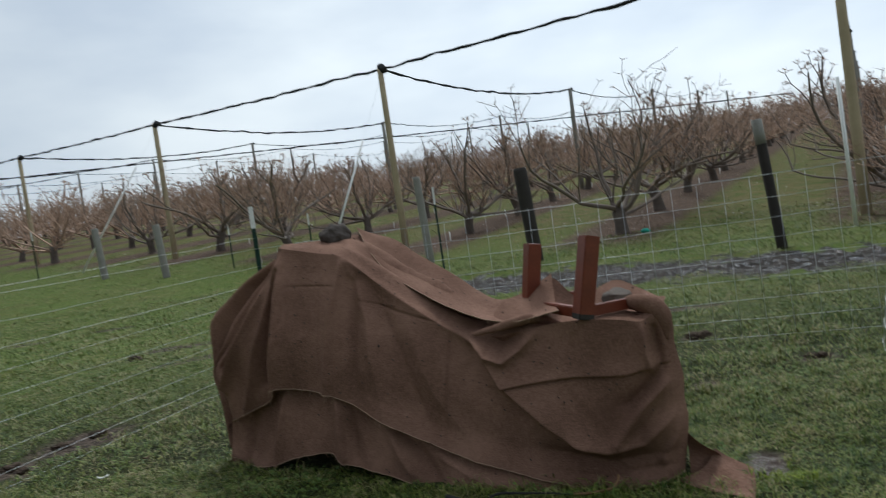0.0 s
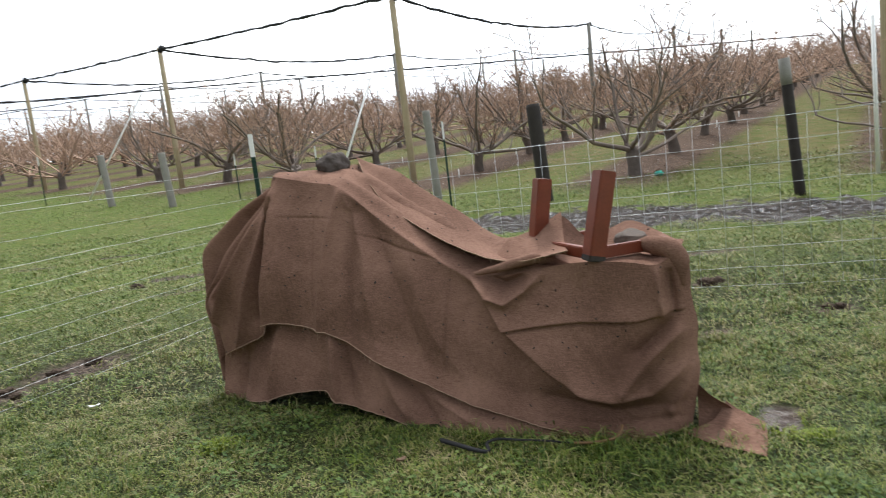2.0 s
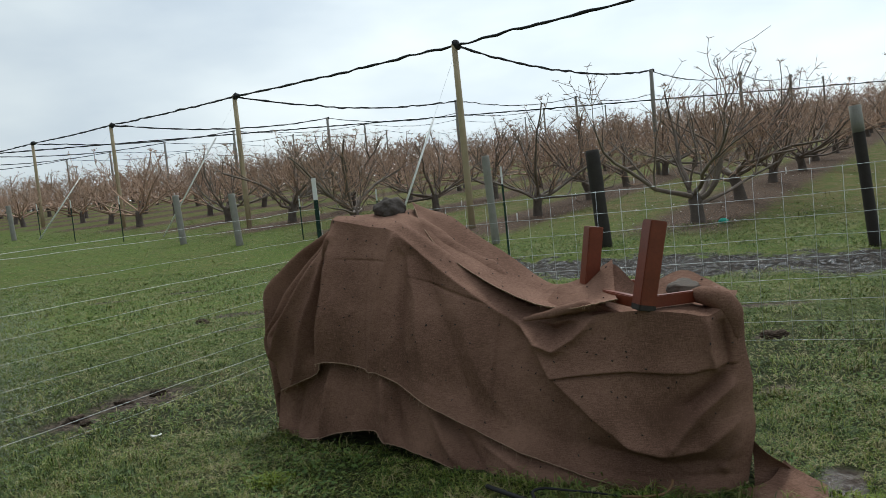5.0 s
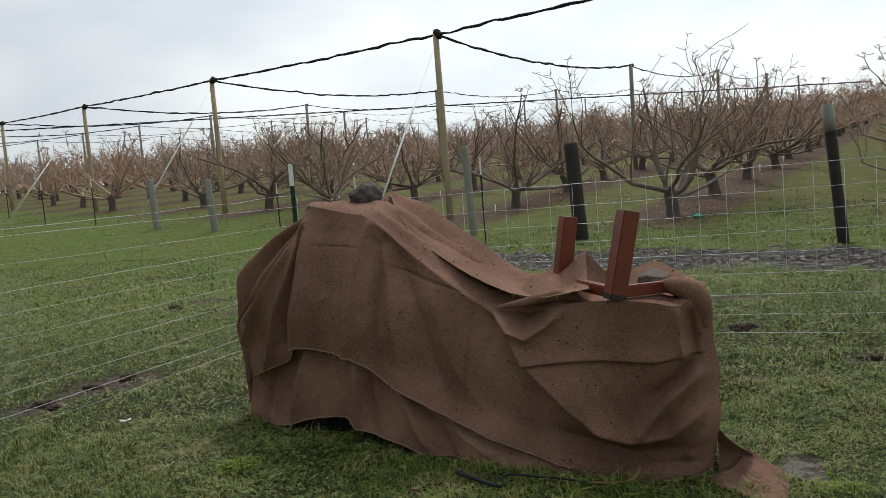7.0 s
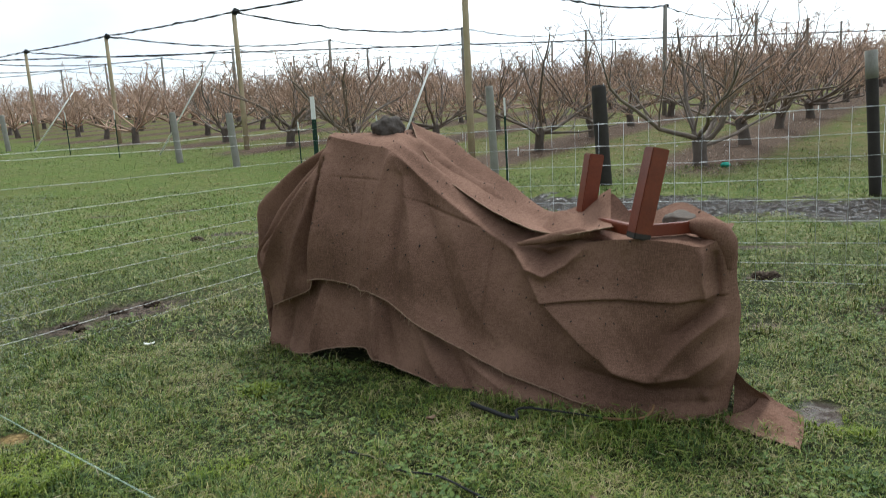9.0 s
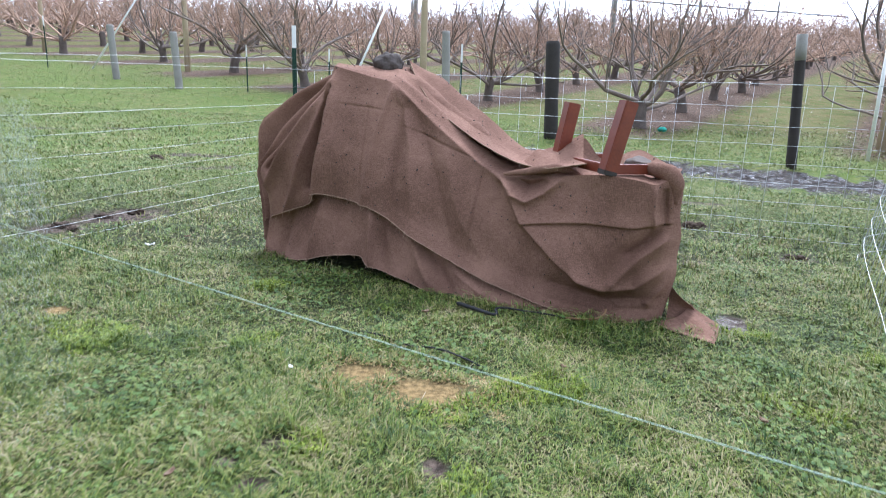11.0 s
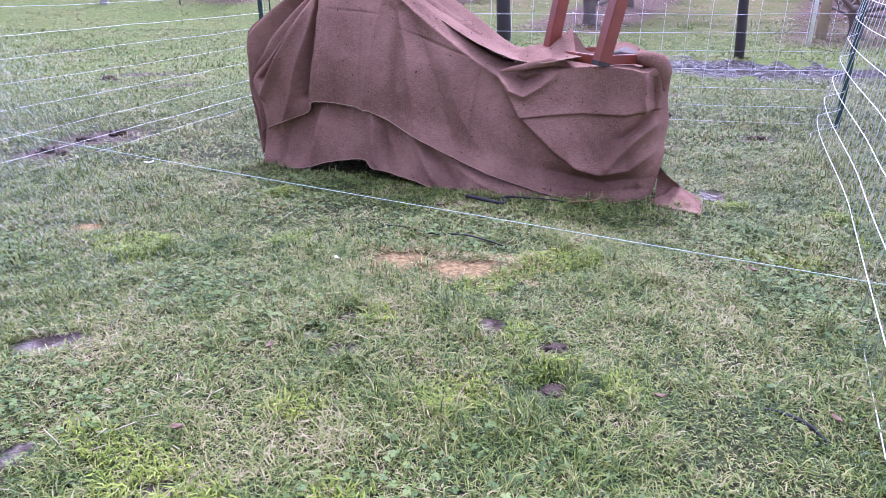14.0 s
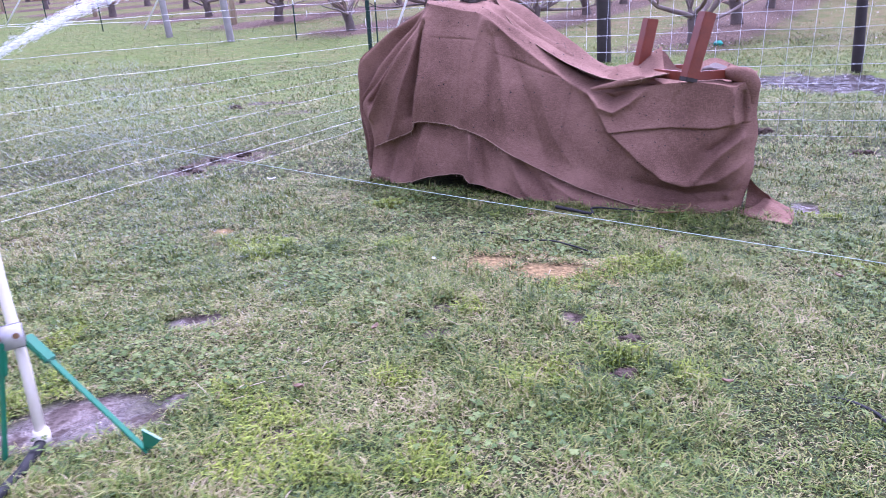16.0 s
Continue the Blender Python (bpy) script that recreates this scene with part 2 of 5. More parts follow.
# ---------------------------------------------------------------- ground
# bare places: x, y, half length, half width, turn, sort (0 bare mud, 1 rusty litter, 2 puddled mud)
FAR_PATCHES = [(-2.28, 3.76, 0.32, 0.27, 25, 0), (-2.44, 3.36, 0.19, 0.19, 20, 0), (-3.10, 7.45, 0.55, 0.22, 10, 0), (-3.35, 6.90, 0.12, 0.10, 0, 0), (-2.6, 6.3, 0.50, 0.14, 20, 0), (-5.4, 10.6, 0.45, 0.16, 0, 0),
               (-6.5, 10.2, 0.4, 0.14, 0, 0), (1.60, 4.02, 0.13, 0.08, 0, 0), (1.89, 3.20, 0.15, 0.08, 0, 0), (2.0, 5.06, 0.35, 0.10, 0, 0), (-1.66, 1.94, 0.06, 0.05, 0, 1), (1.2, 3.0, 0.14, 0.06, 20, 0)]
NEAR_PATCHES = [(-0.43, 1.46, 0.13, 0.10, 20, 1), (-0.22, 1.36, 0.17, 0.10, -15, 1), (-0.61, 1.03, 0.055, 0.04, 30, 0), (-0.71, 0.94, 0.035, 0.03, 10, 0), (-0.62, 0.86, 0.05, 0.03, 10, 0), (-0.08, 0.80, 0.05, 0.04, 0, 0),
                (-0.14, 0.62, 0.06, 0.05, 40, 0), (-0.24, 0.68, 0.03, 0.025, 0, 0), (-0.22, 0.94, 0.045, 0.05, 0, 0), (0.97, 2.02, 0.13, 0.09, 60, 2), (-1.47, 0.44, 0.22, 0.12, 20, 2), (-1.40, 1.01, 0.11, 0.05, 10, 2),
                (-1.25, 0.53, 0.05, 0.04, 15, 2), (-0.94, 0.40, 0.05, 0.03, 20, 0), (0.17, 1.42, 0.05, 0.03, 0, 0)]
PATCHES = FAR_PATCHES + NEAR_PATCHES


def patch_depth(x, y):
    """How far inside a bare patch a place lies (1 in the middle, 0 outside)."""
    best = 0.0
    for px, py, a, b, turn, sort in PATCHES:
        c, s = math.cos(radians(turn)), math.sin(radians(turn))
        dx, dy = x - px, y - py
        if abs(dx) < 0.9 and abs(dy) < 0.9:
            r = math.hypot((dx * c + dy * s) / a, (dy * c - dx * s) / b)
            r += 0.55 * noise.noise((x * 9, y * 9, 3.0))
            best = max(best, (0.85 if sort == 1 else 1.0) * (1.0 - smooth_step(0.55, 1.15, r)))
    return best


def mud_band(x, y):
    """The trodden wet strip along the foot of the orchard."""
    along = (x - FRONT_TREE.x) * RUN.x + (y - FRONT_TREE.y) * RUN.y
    return smooth_step(1.25, 0.75, abs(along + 5.35) + 0.6 * noise.noise((x * 0.9, y * 0.9, 5.0)) + 0.25 * noise.noise((x * 3.1, y * 3.1, 6.0))) * smooth_step(-1.6, 0.6, x)


def make_ground():
    def steps(lo, hi, near_lo, near_hi, fine):
        out, v = [], near_lo
        while v <= near_hi:
            out.append(v)
            v += fine
        gap = fine
        while out[-1] < hi:
            gap *= 1.22
            out.append(out[-1] + gap)
        gap, low = fine, []
        v = near_lo
        while v > lo:
            gap *= 1.22
            v -= gap
            low.append(v)
        return low[::-1] + out

    xs, ys = steps(-700, 700, -4.5, 5.5, 0.07), steps(-500, 900, -1.5, 12.5, 0.08)
    verts = []
    for y in ys:
        for x in xs:
            z = lawn(x, y)
            if -4 < x < 8 and -2 < y < 13:
                k = patch_depth(x, y)
                z += k * (0.018 * noise.noise((x * 16, y * 16, 1.0)) - 0.004)
                b = mud_band(x, y)
                z += b * (0.05 * noise.noise((x * 4, y * 4, 1.0)) - 0.03)
            verts.append((x, y, z))
    w = len(xs)
    faces = [(j * w + i, j * w + i + 1, (j + 1) * w + i + 1, (j + 1) * w + i) for j in range(len(ys) - 1) for i in range(w - 1)]
    ob = raw_object("ground", verts, faces, ground_material())
    return tagged(ob, "wet mown lawn with bare mud patches, climbing into the orchard", "ground", kind="structure")


def ground_material():
    m = bpy.data.materials.new("lawn_and_mud")
    m.use_nodes = True
    nt = m.node_tree
    bsdf = nt.nodes["Principled BSDF"]

    def node(kind, **values):
        n = nt.nodes.new(kind)
        for key, value in values.items():
            n.inputs[key].default_value = value
        return n

    def math_node(op, a, b, clamp=False):
        n = nt.nodes.new("ShaderNodeMath")
        n.operation, n.use_clamp = op, clamp
        for i, v in enumerate((a, b)):
            if isinstance(v, (int, float)):
                n.inputs[i].default_value = v
            else:
                nt.links.new(v, n.inputs[i])
        return n.outputs[0]

    def ranged(v, a, b):
        n = node("ShaderNodeMapRange")
        n.interpolation_type = 'SMOOTHSTEP'
        n.inputs["From Min"].default_value, n.inputs["From Max"].default_value = a, b
        nt.links.new(v, n.inputs["Value"])
        return n.outputs[0]

    def mixed(f, a, b):
        n = nt.nodes.new("ShaderNodeMixRGB")
        nt.links.new(f, n.inputs[0])
        for i, v in ((1, a), (2, b)):
            if isinstance(v, tuple):
                n.inputs[i].default_value = (*v, 1)
            else:
                nt.links.new(v, n.inputs[i])
        return n.outputs[0]

    co = nt.nodes.new("ShaderNodeTexCoord").outputs["Object"]

    def grain(scale, detail=4.0, rough=0.6):
        n = node("ShaderNodeTexNoise", Scale=scale, Detail=detail, Roughness=rough)
        nt.links.new(co, n.inputs["Vector"])
        return n.outputs["Fac"]

    sep = nt.nodes.new("ShaderNodeSeparateXYZ")
    nt.links.new(co, sep.inputs[0])
    x, y = sep.outputs[0], sep.outputs[1]
    fine, mid, big = grain(60.0), grain(7.0), grain(0.9)
    green = mixed(ranged(fine, 0.35, 0.65), (0.042, 0.070, 0.012), (0.135, 0.185, 0.034))
    dry = mixed(ranged(mid, 0.4, 0.7), (0.085, 0.092, 0.028), (0.165, 0.172, 0.050))
    turf = mixed(ranged(math_node('ADD', math_node('MULTIPLY', mid, 0.6), math_node('MULTIPLY', big, 0.4)), 0.42, 0.62), green, dry)
    shaded_thatch = mixed(ranged(grain(38.0), 0.36, 0.64), (0.016, 0.020, 0.007), (0.062, 0.066, 0.024))
    # thatch painted dark for shade between the long blades, sown turf round about
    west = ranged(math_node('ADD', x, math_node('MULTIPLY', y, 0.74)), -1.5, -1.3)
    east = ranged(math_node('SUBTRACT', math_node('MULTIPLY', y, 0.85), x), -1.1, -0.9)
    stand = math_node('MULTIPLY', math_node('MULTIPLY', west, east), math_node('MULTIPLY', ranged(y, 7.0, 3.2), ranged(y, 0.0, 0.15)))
    turf = mixed(stand, turf, shaded_thatch)
    soil = mixed(ranged(grain(24.0), 0.4, 0.65), (0.014, 0.011, 0.009), (0.060, 0.047, 0.039))
    rust = mixed(ranged(grain(55.0), 0.35, 0.65), (0.130, 0.090, 0.038), (0.300, 0.205, 0.090))
    # bare patches
    wobble = math_node('MULTIPLY', math_node('SUBTRACT', grain(9.0, 3.0), 0.5), 1.5)
    bare, rusty, puddle = None, None, None
    for px, py, a, b, turn, sort in PATCHES:
        c, s = math.cos(radians(turn)), math.sin(radians(turn))
        dx, dy = math_node('SUBTRACT', x, px), math_node('SUBTRACT', y, py)
        lx = math_node('ADD', math_node('MULTIPLY', dx, c / a), math_node('MULTIPLY', dy, s / a))
        ly = math_node('SUBTRACT', math_node('MULTIPLY', dy, c / b), math_node('MULTIPLY', dx, s / b))
        r = math_node('SQRT', math_node('ADD', math_node('MULTIPLY', lx, lx), math_node('MULTIPLY', ly, ly)), 0)
        k = ranged(math_node('ADD', r, wobble), 1.2, 0.5)
        if sort == 2:
            puddle = k if puddle is None else math_node('MAXIMUM', puddle, k)
        elif sort == 1:
            rusty = k if rusty is None else math_node('MAXIMUM', rusty, k)
        else:
            bare = k if bare is None else math_node('MAXIMUM', bare, k)
    # wet strip at the orchard's foot
    along = math_node('ADD', math_node('MULTIPLY', math_node('SUBTRACT', x, FRONT_TREE.x), RUN.x), math_node('MULTIPLY', math_node('SUBTRACT', y, FRONT_TREE.y), RUN.y))
    off = math_node('ABSOLUTE', math_node('ADD', along, 5.35), 0)
    strip = ranged(math_node('ADD', off, math_node('MULTIPLY', math_node('SUBTRACT', grain(2.6), 0.5), 3.0)), 1.15, 0.85)
    strip = math_node('MULTIPLY', strip, ranged(x, -1.8, 0.6))
    # mulch under the tree rows
    across = math_node('ADD', math_node('MULTIPLY', math_node('SUBTRACT', x, FRONT_TREE.x), SIDE.x / ROW_GAP), math_node('MULTIPLY', math_node('SUBTRACT', y, FRONT_TREE.y), SIDE.y / ROW_GAP))
    phase = math_node('ABSOLUTE', math_node('SUBTRACT', math_node('FRACT', math_node('ADD', across, 0.5), 0), 0.5), 0)
    mulch = ranged(math_node('ADD', phase, math_node('MULTIPLY', math_node('SUBTRACT', mid, 0.5), 0.25)), 0.27, 0.15)
    mulch = math_node('MULTIPLY', mulch, ranged(along, -2.2, -0.8))
    chips = mixed(ranged(grain(30.0), 0.42, 0.66), (0.064, 0.042, 0.030), (0.190, 0.126, 0.088))
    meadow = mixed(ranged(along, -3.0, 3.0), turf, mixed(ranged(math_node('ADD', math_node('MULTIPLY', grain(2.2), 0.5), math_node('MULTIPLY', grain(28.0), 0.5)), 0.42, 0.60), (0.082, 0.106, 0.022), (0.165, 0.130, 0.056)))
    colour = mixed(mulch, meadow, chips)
    colour = mixed(rusty, colour, rust)
    pale = mixed(ranged(grain(30.0), 0.38, 0.64), (0.034, 0.025, 0.019), (0.135, 0.100, 0.078))
    colour = mixed(bare, colour, pale)
    colour = mixed(strip, colour, soil)
    # silt painted paler for the sky that the puddles mirror
    silt_sheen = mixed(ranged(grain(18.0), 0.4, 0.62), (0.070, 0.052, 0.044), (0.165, 0.130, 0.112))
    colour = mixed(puddle, colour, silt_sheen)
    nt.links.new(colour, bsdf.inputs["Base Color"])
    wet = math_node('MAXIMUM', math_node('MULTIPLY', strip, ranged(grain(13.0), 0.50, 0.54)), math_node('MULTIPLY', puddle, ranged(grain(9.0), 0.42, 0.56)))
    rough = math_node('SUBTRACT', 0.92, math_node('MULTIPLY', wet, 0.74))
    nt.links.new(rough, bsdf.inputs["Roughness"])
    nt.links.new(math_node('ADD', math_node('MULTIPLY', wet, 0.4), 0.15), bsdf.inputs["Specular IOR Level"])
    bp = node("ShaderNodeBump", Strength=0.9, Distance=0.04)
    nt.links.new(math_node('ADD', math_node('MULTIPLY', fine, 0.5), math_node('MULTIPLY', grain(22.0), 0.8)), bp.inputs["Height"])
    nt.links.new(bp.outputs[0], bsdf.inputs["Normal"])
    return m


ground = make_ground()


# ---------------------------------------------------------------- orchard
def tree_data(seed, near, rich=1.0):
    """A pruned, leafless fruit tree: short trunk, wide gnarled limbs that turn upwards, side branches and short spurs. near: finer and with more sides; rich: the share of its twigs.
    Gives the corners and faces of the trunk, the limbs and the twigs."""
    rng = random.Random(seed)
    trunk, limbs, twigs = ([], []), ([], []), ([], [])

    def branch(p, d, length, r, n, bend, lift, sides, where, thin=0.3):
        """One crooked branch; gives its points and radii."""
        pts, radii, d = [p.copy()], [r], d.normalized()
        limit = rng.uniform(1.75, 2.3)
        for i in range(n):
            pull = lift * (1.0 if p.z < 2.2 else 0.2)
            if p.z > limit + rng.uniform(0.0, 0.45):
                break
            d = (d + Vector((rng.gauss(0, bend), rng.gauss(0, bend), rng.gauss(0, bend * 0.7) + pull))).normalized()
            p = p + d * length / n
            pts.append(p.copy())
            radii.append(r * (1 - (1 - thin) * (i + 1) / n))
        if len(pts) < 2:
            pts.append(p + d * 0.08)
            radii.append(r * 0.6)
        tube_data(pts, radii, sides, *where, cap=False)
        return pts, radii

    def off(pts, i, spread):
        """A way that leaves a branch at its point i."""
        ahead = (pts[i] - pts[i - 1]).normalized()
        a = rng.uniform(0, 2 * math.pi)
        return ahead * (1 - spread) + Vector((math.cos(a), math.sin(a), rng.uniform(-0.35, 0.9))).normalized() * spread

    fine = 0.0055 if near else 0.010 / rich ** 0.7
    height = rng.uniform(0.40, 0.56)
    lean = Vector((rng.gauss(0, 0.06), rng.gauss(0, 0.06), 0))
    top = Vector((0, 0, height)) + lean
    tube_data([(0, 0, -0.15), (0, 0, 0.03), Vector((0, 0, height * 0.5)) + lean * 0.3, top, top + Vector((0, 0, 0.12))], [0.19, 0.145, 0.12, 0.135, 0.08], 9 if near else 5, *trunk)
    count = rng.choice((7, 7, 8))
    for k in range(count):
        a = 2 * math.pi * (k * 1.618 + rng.uniform(-0.15, 0.15))
        steep = rng.uniform(0.10, 0.42) if k > 2 else rng.uniform(0.5, 1.1)
        pts, radii = branch(top + Vector((0, 0, rng.uniform(-0.1, 0.1))), Vector((math.cos(a), math.sin(a), steep)), rng.uniform(2.0, 2.8), rng.uniform(0.036, 0.056), 8 if near else 4, 0.19, 0.04, 6 if near else 3, limbs, 0.35)
        for _ in range(6 if near else round(5 * rich)):
            i = rng.randrange(1, len(pts))
            b = rng.uniform(0, 2 * math.pi)
            up = Vector((0.7 * math.cos(b), 0.7 * math.sin(b), rng.uniform(0.35, 1.1))) + (pts[i] - pts[i - 1]).normalized() * 0.5
            p2, r2 = branch(pts[i], up, rng.uniform(0.8, 1.7), max(fine * 1.8, radii[i] * 0.6), 5 if near else 3, 0.20, 0.10, 4 if near else 3, limbs, 0.35)
            for _ in range(6 if near else round(4 * rich)):
                j = rng.randrange(1, len(p2))
                p3, r3 = branch(p2[j], off(p2, j, 0.65), rng.uniform(0.25, 0.75), max(fine * 1.2, r2[j] * 0.5), 3 if near else 2, 0.22, 0.10, 3, twigs, 0.55)
                for _ in range(4 if near else round(2 * rich)):
                    m = rng.randrange(1, len(p3))
                    branch(p3[m], off(p3, m, 0.75), rng.uniform(0.06, 0.28), fine, 1, 0.2, 0.12, 3, twigs, 0.6)
    return trunk, limbs, twigs


def fruit_tree(seed):
    trunk, limbs, twigs = tree_data(seed, True)
    ob = thing("fruit_tree", "bare wet-barked fruit tree pruned to an open vase", "tree", group="orchard trees")
    for name, data, mat in (("trunk", trunk, TRUNK), ("scaffold", limbs, BARK), ("crown", twigs, TWIG)):
        raw_object(name, *data, mat).parent = ob
    return ob


def make_orchard():
    rng = random.Random(7)
    kinds = [fruit_tree(31 + k) for k in range(5)]
    used = [False] * len(kinds)
    far_kinds = [tree_data(80 + k, False) for k in range(4)]
    dim_kinds = [tree_data(90 + k, False, 0.55) for k in range(4)]
    stuff = {"trunks": ([], [], TRUNK), "crowns": ([], [], TWIG)}
    for row in range(-4, 22):
        for step in range(0, 34):
            along = step * TREE_GAP + rng.uniform(-0.25, 0.25) + (0.9 * math.sin(row * 2.1) + 0.9 if row > 0 else 0.0)
            p = FRONT_TREE + SIDE * (row * ROW_GAP + rng.uniform(-0.2, 0.2)) + RUN * along
            if abs(p.x) > 0.74 * p.y + 8 or p.y > 86 or p.y < 8.5:
                continue
            z, turn, size = hill(p.x, p.y), rng.uniform(0, 360), rng.uniform(0.94, 1.10) * (1.12 if p.x < -4 else 1.0)
            m = pose(p.x, p.y, z, rng.gauss(0, 2), rng.gauss(0, 2), turn)
            if p.y < 27:
                k = rng.randrange(len(kinds))
                if used[k]:
                    ob = copy_thing(kinds[k], m)
                else:
                    ob, used[k] = kinds[k], True
                    ob.matrix_world = m
                ob.scale = (size, size, size * rng.uniform(0.92, 1.08))
            else:
                made = (far_kinds if p.y < 47 else dim_kinds)[rng.randrange(4)]
                z -= 0.5 * smooth_step(50, 75, p.y)
                c, s = math.cos(radians(turn)) * size, math.sin(radians(turn)) * size
                for (verts, faces), key in zip(made, ("trunks", "crowns", "crowns")):
                    fv, ff, _ = stuff[key]
                    start = len(fv)
                    fv.extend((p.x + c * vx - s * vy, p.y + s * vx + c * vy, z + vz * size) for vx, vy, vz in verts)
                    ff.extend(tuple(start + i for i in f) for f in faces)
    far = thing("distant_orchard", "rows of bare fruit trees far up the slope", "trees", kind="stuff")
    for key, (fv, ff, mat) in stuff.items():
        raw_object(key, fv, ff, mat).parent = far


make_orchard()

# ---------------------------------------------------------------- net poles, cables and guys over the orchard
POLE_A = Vector((-0.58, 16.7))
EDGE_GAP, DEEP_GAP = 10.05, 12.8


def pole_place(k, j):
    return POLE_A + SIDE * (k * EDGE_GAP) + RUN * (j * DEEP_GAP)


def pole_height(k, j):
    return 4.73 if j == 0 else 4.27 + 0.2 * max(0, min(k, 3))


def net_pole(k, j):
    p = pole_place(k, j)
    z = hill(p.x, p.y)
    ob = thing("net_pole", "tall round timber pole holding rolled-up hail netting", "pole", (p.x, p.y, z), group="net poles")
    lean = 0.05 * math.sin(k * 3 + j)
    tube("shaft", [(0, 0, -0.3), (lean * 0.3, 0, 1.5), (lean * 0.7, 0, 3.2), (lean, 0, pole_height(k, j))], [0.095, 0.09, 0.082, 0.075], POLE_WOOD if j == 0 else GREY_WOOD, ob, 10)
    bm = bmesh.new()
    bmesh.ops.create_icosphere(bm, subdivisions=2, radius=0.13 if j == 0 else 0.06)
    for v in bm.verts:
        v.co *= 1 + 0.5 * noise.noise(v.co * 9 + Vector((k, j, 0)))
        v.co += Vector((lean + 0.06, 0, pole_height(k, j) - 0.04))
    part("knot", bm, NET, ob, "dark knot of bunched netting")
    return ob


def net_cable(a, b, seed, thick=0.045, slack_share=0.03, heights=(4.69, 4.69)):
    rng = random.Random(seed)
    pa, pb = Vector((*a, hill(*a) + heights[0])), Vector((*b, hill(*b) + heights[1]))
    n = int((pb - pa).length / 0.22)
    sag = slack_share * (pb - pa).length
    pts, radii = [], []
    for i in range(n + 1):
        s = i / n
        p = pa.lerp(pb, s)
        p.z -= 4 * sag * s * (1 - s) + 0.035 * math.sin(i * 1.1 + seed) * noise.noise((i * 0.2, seed, 0)) * 2
        pts.append(p)
        radii.append(thick * (0.62 + 0.6 * abs(math.sin(i * 0.55 + seed)) * rng.uniform(0.5, 1.2)))
    ob = tube("rolled_net", pts, radii, NET, None, 6)
    tagged(ob, "dark hail netting rolled up along a sagging cable", "netting", "rolled nets")
    return ob


for k in range(-2, 7):
    for j in range(0, 5):
        net_pole(k, j)
for k in range(-2, 6):
    net_cable(pole_place(k, 0), pole_place(k + 1, 0), 11 * k, 0.034, 0.004)
for k in range(-2, 7):
    for j in range(0, 4):
        net_cable(pole_place(k, j), pole_place(k, j + 1), 5 * k + 17 * j + 3, 0.034 if j == 0 else 0.024, heights=(pole_height(k, j) - 0.04, pole_height(k, j + 1) - 0.04))


# one taut roll far up the slope
a, b = (-50.0, 52.0), (31.5, 52.0)
net_cable(a, b, 77, 0.055, 0.0, heights=(10.19 - hill(*a), 7.56 - hill(*b)))


def guy(k, foot, sleeve):
    p = pole_place(k, 0)
    top = Vector((p.x, p.y, hill(p.x, p.y) + 4.5))
    low = Vector((*foot, hill(*foot)))
    ob = thing("guy_sleeve", "white plastic sleeve over a guy wire, set aslant", "guy wire", tuple(low), group="guy wires")
    way = (top - low).normalized()
    tube("sleeve", [(0, 0, 0), way * sleeve], 0.028, WHITE_PAINT, ob, 8)
    tube("wire", [way * -0.1, top - low], 0.003, GALVANISED, ob, 4)
    return ob


for k, foot, sleeve in ((0, (-2.50, 15.69), 3.3), (1, (-11.75, 22.1), 4.0), (2, (-19.48, 26.25), 3.6)):
    guy(k, foot, sleeve)
stake = thing("white_stake", "white plastic sleeve standing upright before a timber pole", "guy wire", (6.55, 9.62, hill(6.55, 9.62)), group="guy wires")
tube("sleeve", [(0, 0, 0), (-0.02, 0, 2.3)], 0.030, WHITE_PAINT, stake, 8)


# ---------------------------------------------------------------- posts along the orchard's foot
def round_post(x, y, height, radius, mat, label, lean=(0.0, 0.0)):
    z = hill(x, y)
    ob = thing("wooden_post", label, "post", (x, y, z), group="orchard fence posts")
    pts = [(lean[0] * k, lean[1] * k, -0.3 + (height + 0.3) * k) for k in (0, 0.25, 0.5, 0.75, 0.97, 1.0)]
    if label.endswith("pale top"):
        tube("top", [(lean[0] * k, lean[1] * k, -0.3 + (height + 0.3) * k) for k in (0.84, 0.92, 1.002)], radius * 1.03, GREY_WOOD, ob, 12)
    tube("shaft", pts, [radius, radius * 1.03, radius * 0.97, radius, radius * 0.98, radius * 0.9], mat, ob, 12)
    return ob


round_post(1.90, 11.45, 1.70, 0.125, DARK_WOOD, "stout tarred black wooden fence post", (-0.10, 0))
round_post(4.66, 8.32, 1.74, 0.066, DARK_WOOD, "dark weathered wooden fence post with a pale top", (-0.16, 0))
round_post(0.0, 13.7, 1.86, 0.085, GREY_WOOD, "pale grey wooden fence post", (-0.06, 0))
for x, y, h in ((-7.15, 17.6, 1.46), (-9.6, 19.25, 1.52), (-21.2, 27.0, 1.55)):
    round_post(x, y, h, 0.10, GREY_WOOD, "pale grey wooden fence post", (-0.10, 0))


# ---------------------------------------------------------------- pen of steel posts and wire
CORNER, BACK_POST, NEAR_POST = Vector((2.66, 3.51)), Vector((-1.375, 4.95)), Vector((0.502, 0.264))


